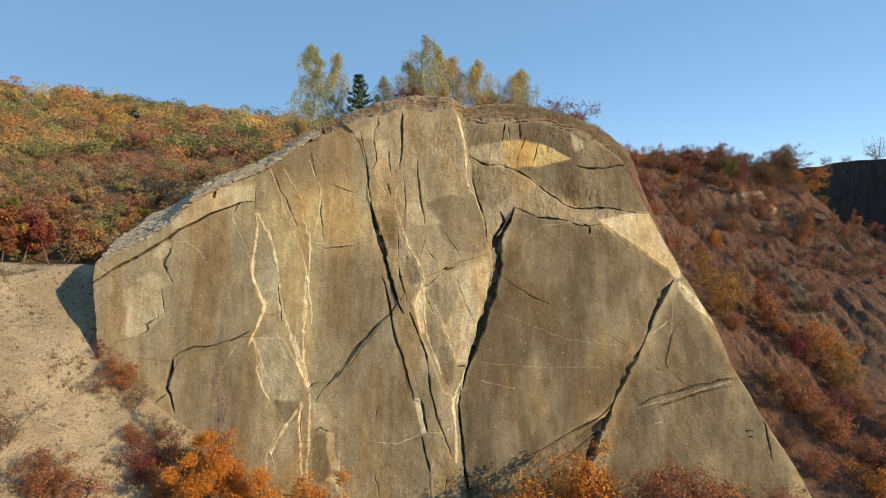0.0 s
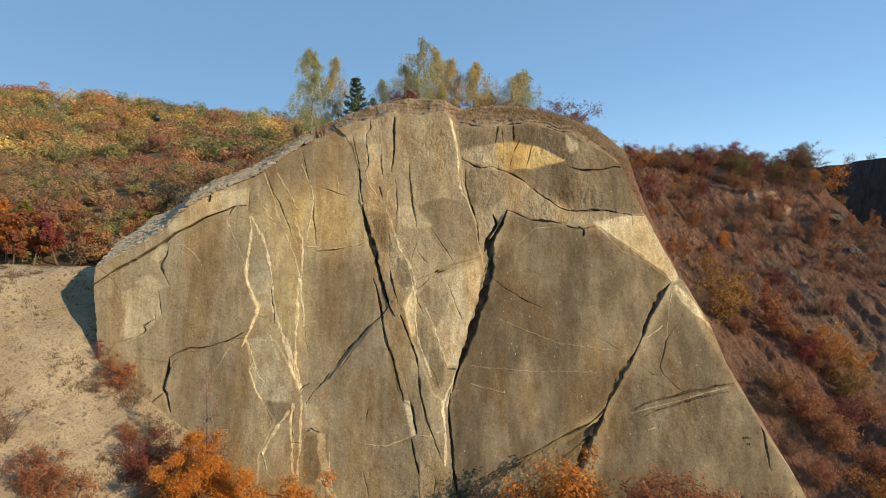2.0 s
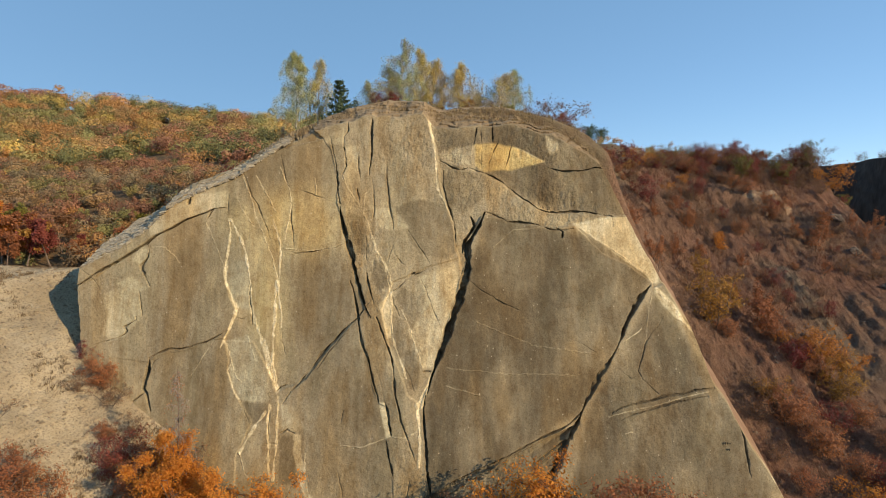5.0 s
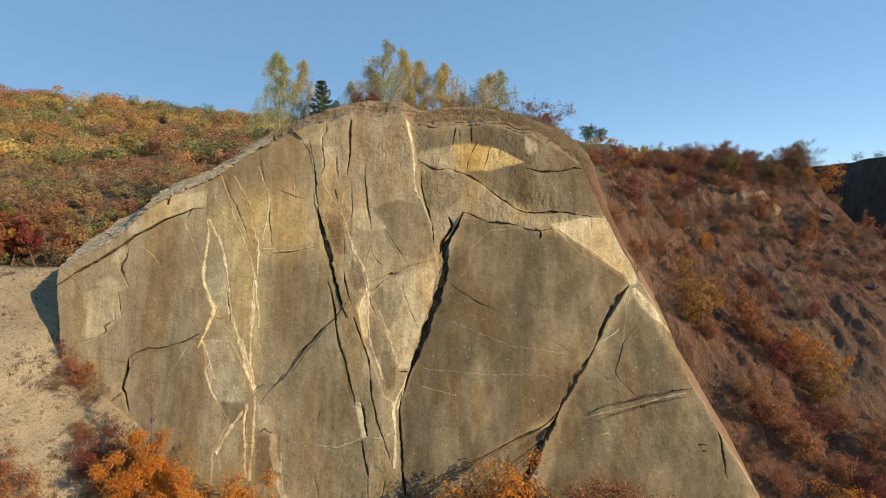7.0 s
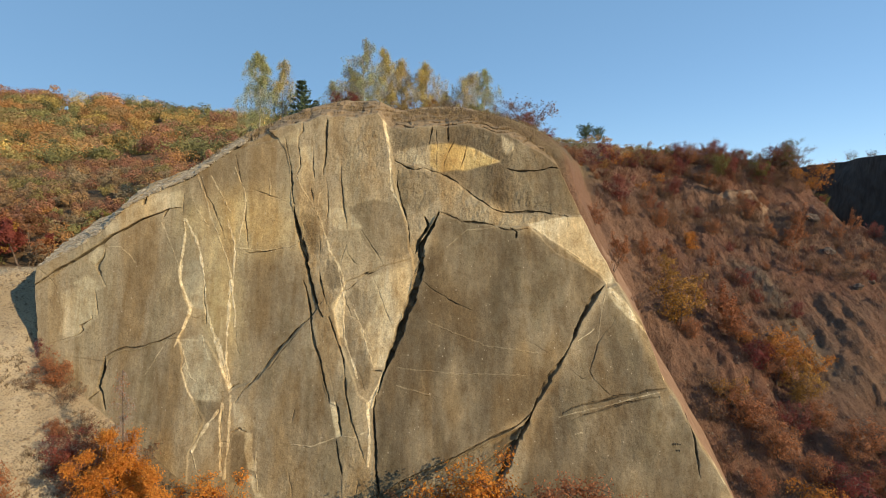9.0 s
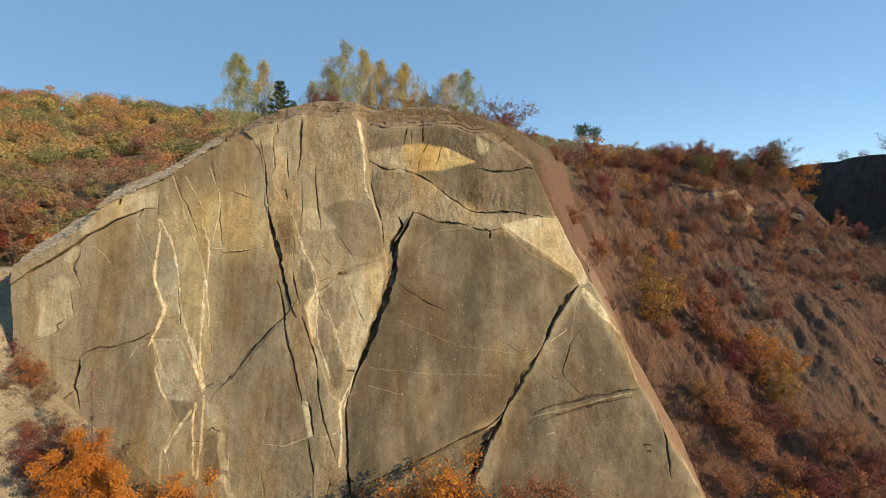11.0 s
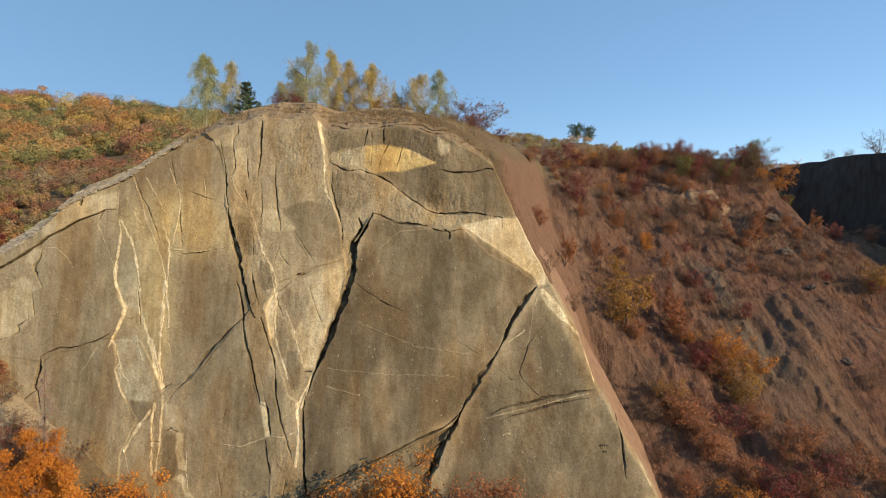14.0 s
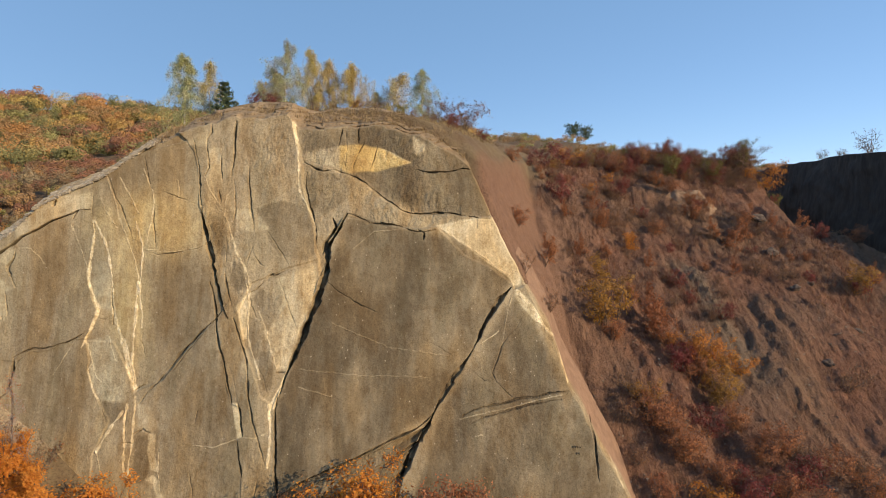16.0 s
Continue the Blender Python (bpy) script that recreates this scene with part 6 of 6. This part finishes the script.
def far_ridge(rng, count):
    out = []
    while len(out) < count:
        x, y = rng.uniform(-60, 330), rng.uniform(110, 330)
        if x > 36 + 0.1 * y and y < 210:
            continue
        pool = (2, 9, 3, 5, 9, 2, 4)
        out.append((x, y, rng.uniform(1.2, 3.0), rng.uniform(2.2, 5.0), pool[rng.integers(0, 7)]))
    return np.array(out)


woods("far_scrub", "scattered autumn scrub on the far slope", far_ridge(np.random.default_rng(73), 700), 74, 130, 0.20)


# ---- dry grass, weeds and stones ----
def tufts(name, label, places, seed, tall, blades, tones):
    rng = np.random.default_rng(seed)
    p = np.repeat(places, blades, axis=0) + np.concatenate([rng.normal(size=(len(places) * blades, 2)) * 0.12, np.zeros((len(places) * blades, 1))], 1)
    a, h = rng.uniform(0, 6.28, len(p)), tall * rng.uniform(0.5, 1.3, len(p))
    side = np.stack([np.cos(a), np.sin(a), 0 * a], 1) * 0.022
    tip = np.stack([rng.normal(size=len(p)) * 0.4 * h, rng.normal(size=len(p)) * 0.4 * h, h], 1)
    low = np.array((0, 0, -0.06))
    v = np.stack([p - side + low, p + side + low, p + tip], 1).reshape(-1, 3)
    col = np.asarray(tones)[rng.integers(0, len(tones), len(p))]
    tint = np.repeat(np.concatenate([col, np.ones((len(p), 1))], 1), 3, axis=0)
    me = mesh_of(name, v, np.arange(len(v)).reshape(-1, 3), STRAW, False, (), [("tint", tint)])
    return tagged(new(name, me), label, "grass", kind="stuff")


def scatter(rng, count, x0, x1, y0, y1, test):
    out = []
    while len(out) < count:
        x, y = rng.uniform(x0, x1, 4000), rng.uniform(y0, y1, 4000)
        ok = test(x, y)
        out += list(zip(x[ok], y[ok]))
    p = np.array(out[:count])
    return np.stack([p[:, 0], p[:, 1], height(p[:, 0], p[:, 1])], 1)


rng = np.random.default_rng(9)
DRY = [(0.34, 0.25, 0.12), (0.26, 0.18, 0.09), (0.20, 0.13, 0.07), (0.40, 0.31, 0.16)]
tufts("dry_grass", "dry tawny grass on the cliff top", scatter(rng, 6000, -26, 24, 51, 76, lambda x, y: (land(x, y) > 20) & (y > 51) & (x - 0.2 * (y - 50) < 15.0)), 10, 0.42, 5, DRY)
tufts("weeds", "dry brown weeds on the pale bank", scatter(rng, 800, -46, -19, 33, 53, lambda x, y: fbm(x * 0.3, y * 0.3, 95, 3) > 0.25), 11, 0.26, 12, [(0.20, 0.14, 0.08), (0.13, 0.09, 0.05), (0.28, 0.20, 0.11)])
tufts("slope_grass", "withered red-brown grass on the scree slope", scatter(rng, 3200, 24, 78, 46, 110, lambda x, y: fbm(x * 0.12, y * 0.12, 96, 3) > 0.05 + 0.8 * smooth(70, 52, y) * smooth(40, 50, x)), 12, 0.42, 4, [(0.24, 0.125, 0.07), (0.17, 0.095, 0.058), (0.31, 0.18, 0.09)])

tufts("brushwood", "wispy rust-red and brown brushwood on the upper scree", scatter(rng, 2000, 25, 66, 66, 99, lambda x, y: fbm(x * 0.16, y * 0.16, 98, 3) > 0.12), 16, 0.8, 5, [(0.25, 0.095, 0.055), (0.17, 0.085, 0.055), (0.29, 0.15, 0.085), (0.12, 0.075, 0.055)])


def stones(name, label, places, seed, size, tones):
    """Angular stones half sunk in the ground, one object."""
    rng = np.random.default_rng(seed)
    n = len(places)
    box = np.array([(-1, -1, -1), (1, -1, -1), (1, 1, -1), (-1, 1, -1), (-0.7, -0.8, 1), (0.8, -0.6, 1), (0.6, 0.8, 1), (-0.8, 0.6, 1)], dtype=float)
    f = np.array([(0, 1, 5, 4), (1, 2, 6, 5), (2, 3, 7, 6), (3, 0, 4, 7), (4, 5, 6, 7)])
    s = size * rng.uniform(0.4, 1.6, (n, 1, 1)) ** 1.5 * rng.uniform((0.7, 0.5, 0.25), (1.4, 1.0, 0.6), (n, 3))[:, None]
    v = box[None] * s + rng.normal(size=(n, 8, 3)) * 0.12 * s
    a = rng.uniform(0, 6.28, n)
    c, d = np.cos(a)[:, None], np.sin(a)[:, None]
    v = np.stack([v[..., 0] * c - v[..., 1] * d, v[..., 0] * d + v[..., 1] * c, v[..., 2] + 0.3 * v[..., 0] * rng.normal(size=(n, 1))], -1) + places[:, None]
    col = np.asarray(tones)[rng.integers(0, len(tones), n)]
    tint = np.repeat(np.concatenate([col, np.ones((n, 1))], 1), 8, axis=0)
    faces = (np.arange(n) * 8)[:, None, None] + f[None]
    me = mesh_of(name, v.reshape(-1, 3), faces.reshape(-1, 4), STONE, False, (), [("tint", tint)])
    return tagged(new(name, me), label, "stones", kind="stuff")


def stone_material():
    n = Nodes("loose_stone", 0.9)
    n.colour(n.mix(n.span(n.noise(5.0), 0.4, 0.7, 0, 0.5), n.attr("tint", "Color"), (0.16, 0.13, 0.09)))
    n.bump([(n.noise(9.0), 0.04)], 0.7)
    return n.mat


STONE = stone_material()
GREY = [(0.30, 0.26, 0.19), (0.24, 0.21, 0.15), (0.36, 0.31, 0.22)]
stones("bank_stones", "small pale stones strewn on the bank", scatter(rng, 1500, -46, -19, 33, 54, lambda x, y: x < 0), 13, 0.10, [(0.40, 0.34, 0.23), (0.30, 0.24, 0.16), (0.22, 0.17, 0.11)])
stones("scree_stones", "brown stones and clods on the scree slope", scatter(rng, 3000, 28, 76, 45, 96, lambda x, y: fbm(x * 0.15, y * 0.1, 97, 2) > -0.2), 14, 0.065, [(0.20, 0.14, 0.10), (0.14, 0.095, 0.07), (0.28, 0.21, 0.15)])


def shards(name, label, places, seed, size, tones):
    """Thin broken plates that lie along the slanting beds, one object."""
    rng = np.random.default_rng(seed)
    n = len(places)
    box = np.array([(-1, -1, -1), (1, -1, -1), (1, 1, -1), (-1, 1, -1), (-0.8, -0.9, 1), (0.9, -0.7, 1), (0.7, 0.9, 1), (-0.9, 0.7, 1)], dtype=float)
    f = np.array([(0, 1, 5, 4), (1, 2, 6, 5), (2, 3, 7, 6), (3, 0, 4, 7), (4, 5, 6, 7)])
    s = size * rng.uniform(0.4, 1.6, (n, 1, 1)) * rng.uniform((0.9, 0.6, 0.22), (2.4, 1.4, 0.60), (n, 3))[:, None]
    v = box[None] * s + rng.normal(size=(n, 8, 3)) * 0.10 * s
    a = np.radians(13) + rng.normal(size=(n, 1)) * 0.16
    b = np.radians(22) + rng.normal(size=(n, 1)) * 0.25
    y, z = v[..., 1] * np.cos(b) - v[..., 2] * np.sin(b), v[..., 1] * np.sin(b) + v[..., 2] * np.cos(b)
    v = np.stack([v[..., 0] * np.cos(a) - z * np.sin(a), y, v[..., 0] * np.sin(a) + z * np.cos(a)], -1) + places[:, None]
    col = np.asarray(tones)[rng.integers(0, len(tones), n)]
    tint = np.repeat(np.concatenate([col, np.ones((n, 1))], 1), 8, axis=0)
    faces = (np.arange(n) * 8)[:, None, None] + f[None]
    me = mesh_of(name, v.reshape(-1, 3), faces.reshape(-1, 4), STONE, False, (), [("tint", tint)])
    return tagged(new(name, me), label, "stones", kind="stuff")


def rubble_places(rng, count):
    x = rng.uniform(-29.2, -11, count)
    over = rng.uniform(0.05, 1.0, count)
    brow, top = np.interp(x, BROW_X, BROW_Z), np.interp(x, TOP_X, TOP_Z)
    z = brow + over * (top - brow)
    return np.stack([x, face_y(x, z) + 1.55 * (z - brow) - 0.25, z], 1)


def crest_places(rng, count):
    x = rng.uniform(-15, 17, count)
    brow, top = np.interp(x, BROW_X, BROW_Z), np.interp(x, TOP_X, TOP_Z)
    z = brow + rng.uniform(0.35, 1.05, count) * (top - brow)
    return np.stack([x, face_y(x, z) + 1.22 * (z - brow) - 0.05, z], 1)


tufts("crest_grass", "short dry grass on the crumbling crest of the face", crest_places(rng, 1300), 17, 0.17, 6, DRY)
shards("rubble", "layered grey rubble along the slanting brow", rubble_places(rng, 3800), 15, 0.115, [(0.44, 0.38, 0.27), (0.36, 0.31, 0.22), (0.50, 0.43, 0.30)])


# ---- the dark wall beyond the scree ----
def build_wall():
    u, z = np.meshgrid(np.arange(0, 76, 0.5), np.arange(8, 34.4, 0.5))
    top = 32.6 + 0.5 * fbm(u * 0.12, u * 0, 402, 3)
    z = np.minimum(z, top)
    x = 90.0 + 0.09 * (z - 20) + 1.2 * fbm(u * 0.11, z * 0.05, 401, 3) + 0.3 * fbm(u * 0.6, z * 0.4, 403, 3)
    y = 66 + 1.45 * u
    back = np.stack([x[-1:] + 14, y[-1:], z[-1:] + 0.6], 0).transpose(1, 2, 0)
    grid = np.concatenate([np.stack([x, y, z], -1), back], 0)
    n = np.arange(grid.shape[0] * grid.shape[1]).reshape(grid.shape[:2])
    quads = np.stack([n[:-1, :-1], n[1:, :-1], n[1:, 1:], n[:-1, 1:]], -1).reshape(-1, 4)
    ob = tagged(new("far_quarry_wall"), "dark shaded quarry wall beyond the scree slope", "cliff")
    part("rock_face", mesh_of("rock_face", grid.reshape(-1, 3), quads, SHADED_ROCK), ob)


def shaded_rock():
    n = Nodes("shaded_rock", 0.9)
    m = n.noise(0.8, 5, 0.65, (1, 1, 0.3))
    # rock colour set very dark, to deepen the shade on this sunless wall
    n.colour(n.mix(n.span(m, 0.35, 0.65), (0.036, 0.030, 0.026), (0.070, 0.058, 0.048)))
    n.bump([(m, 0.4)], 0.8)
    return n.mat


SHADED_ROCK = shaded_rock()
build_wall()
for x, y, tall in ((93.0, 118.5, 5.4), (94.0, 120.0, 2.6), (93.0, 134.0, 2.8), (93.5, 128.0, 2.2)):
    bush = broadleaf("shrub", "half-bare dark shrub on top of the far quarry wall", 500 + int(x), tall, 1.25 * tall, LEAF["bare"], 70, 0.16, stems=6, base=0.25)
    stand(bush, x, y, 0, 1.0, 0.1, 32.8)


# ---- marks painted on the face ----
def build_marks():
    n = Nodes("old_paint", 0.8)
    n.colour(n.mix(n.span(n.noise(9.0), 0.4, 0.6), (0.050, 0.042, 0.030), (0.085, 0.070, 0.048)))
    marks = tagged(new("painted_marks"), "faded dark painted marks low on the rock face", "graffiti")
    marks.location = (26.6, float(face_y(26.6, 2.8)), 2.8)
    for dx, dz, w, h in ((-0.50, 0.26, 0.06, 0.20), (-0.30, 0.26, 0.06, 0.22), (-0.10, 0.27, 0.05, 0.18), (0.10, 0.24, 0.05, 0.10), (-0.22, -0.20, 0.05, 0.18), (-0.02, -0.20, 0.05, 0.18)):
        row, column = int((2.8 + dz - GZ[0, 0]) / STEP), int((26.6 + dx - GX[0, 0]) / STEP)
        near = float(ROCK_Y[row - 1:row + 3, column - 1:column + 2].min()) - marks.location.y
        bm = bmesh.new()
        bmesh.ops.create_cube(bm, size=1.0)
        bmesh.ops.scale(bm, vec=(w, 0.06, h), verts=bm.verts)
        bmesh.ops.rotate(bm, cent=(0, 0, 0), matrix=Matrix.Rotation(0.2, 3, "X"), verts=bm.verts)
        bmesh.ops.translate(bm, vec=(dx, near + 0.018, dz), verts=bm.verts)
        me = bpy.data.meshes.new("mark")
        bm.to_mesh(me)
        bm.free()
        me.materials.append(n.mat)
        part("mark", me, marks)


build_marks()


# ---- outcrop and boulders on the scree slope ----
def tan_rock():
    n = Nodes("tan_outcrop", 0.92)
    m = n.noise(1.4, 5, 0.7)
    n.colour(n.mix(n.span(m, 0.38, 0.62), (0.34, 0.245, 0.155), (0.20, 0.130, 0.085)))
    n.bump([(m, 0.2), (n.noise(6.0, 4, 0.7), 0.1)], 0.9)
    return n.mat


TAN = tan_rock()


def build_outcrop(x0, y0, wide, tall, seed):
    """A bare craggy knob that leans back into the slope."""
    u, v = np.meshgrid(np.linspace(-1, 1, 90), np.linspace(0, 1, 60))
    crest = tall * np.clip(1 - np.abs(u) ** 4, 0, 1) * (0.9 + 0.25 * fbm(u * 2.2, u * 0, seed, 3))
    x = u * wide * 0.5
    y = 2.2 * v + 1.2 * np.abs(u) - 0.35 * facets(x * 0.8 + v, v * 3.0, seed + 1) - 0.2 * facets(x * 2.0, v * 6.0 + x, seed + 2) - 0.5 * np.abs(vnoise(x * 0.9, v * 1.2, seed + 3))
    back = np.clip((v - 0.8) / 0.2, 0, 1)
    z = crest * np.minimum(1, v / 0.8) - 0.8 * (1 - v)
    y = y + 4.0 * back
    n = np.arange(u.size).reshape(u.shape)
    quads = np.stack([n[:-1, :-1], n[:-1, 1:], n[1:, 1:], n[1:, :-1]], -1).reshape(-1, 4)
    me = mesh_of("rock_outcrop", np.stack([x, y, z], -1).reshape(-1, 3), quads, TAN)
    ob = tagged(new("rock_outcrop", me), "bare tan earth and rock outcrop below the ridge", "rock")
    ob.location = (x0, y0, float(height(x0, y0)) - 0.3)


build_outcrop(45.8, 83.2, 13.0, 2.7, 601)
build_outcrop(57.6, 90.0, 3.4, 1.5, 611)


def dark_stone():
    n = Nodes("dark_stone", 0.9)
    m = n.noise(2.4, 5, 0.7)
    n.colour(n.mix(n.span(m, 0.38, 0.62), (0.075, 0.058, 0.046), (0.150, 0.116, 0.090)))
    n.bump([(m, 0.2)], 0.9)
    return n.mat


DARK_STONE = dark_stone()


def build_boulder(x0, y0, size, seed):
    bm = bmesh.new()
    bmesh.ops.create_icosphere(bm, subdivisions=3, radius=1.0)
    for v in bm.verts:
        k = noise.noise(v.co * 1.3 + Vector((seed, 0, 0))) + 0.4 * noise.noise(v.co * 3.1 + Vector((0, seed, 0)))
        v.co = Vector((v.co.x * 1.3, v.co.y, v.co.z * 0.8)) * (1 + 0.45 * k) * size
    me = bpy.data.meshes.new("boulder")
    bm.to_mesh(me)
    bm.free()
    me.materials.append(DARK_STONE)
    ob = tagged(new("boulder", me), "dark angular boulder lying on the scree slope", "rock", "boulders on the scree")
    ob.location = (x0, y0, float(height(x0, y0)) + 0.25 * size)


BOULDERS = [(56.1, 82.4, 0.9), (55.8, 77.9, 0.7), (60.2, 67.0, 0.5), (54.6, 62.2, 0.45), (55.6, 71.1, 0.5), (41.2, 50.9, 0.35), (48.3, 49.9, 0.35), (58.1, 72.8, 0.4), (41.4, 62.5, 0.4)]
for k, (x, y, size) in enumerate(BOULDERS):
    build_boulder(x, y, size, 7.3 * k)
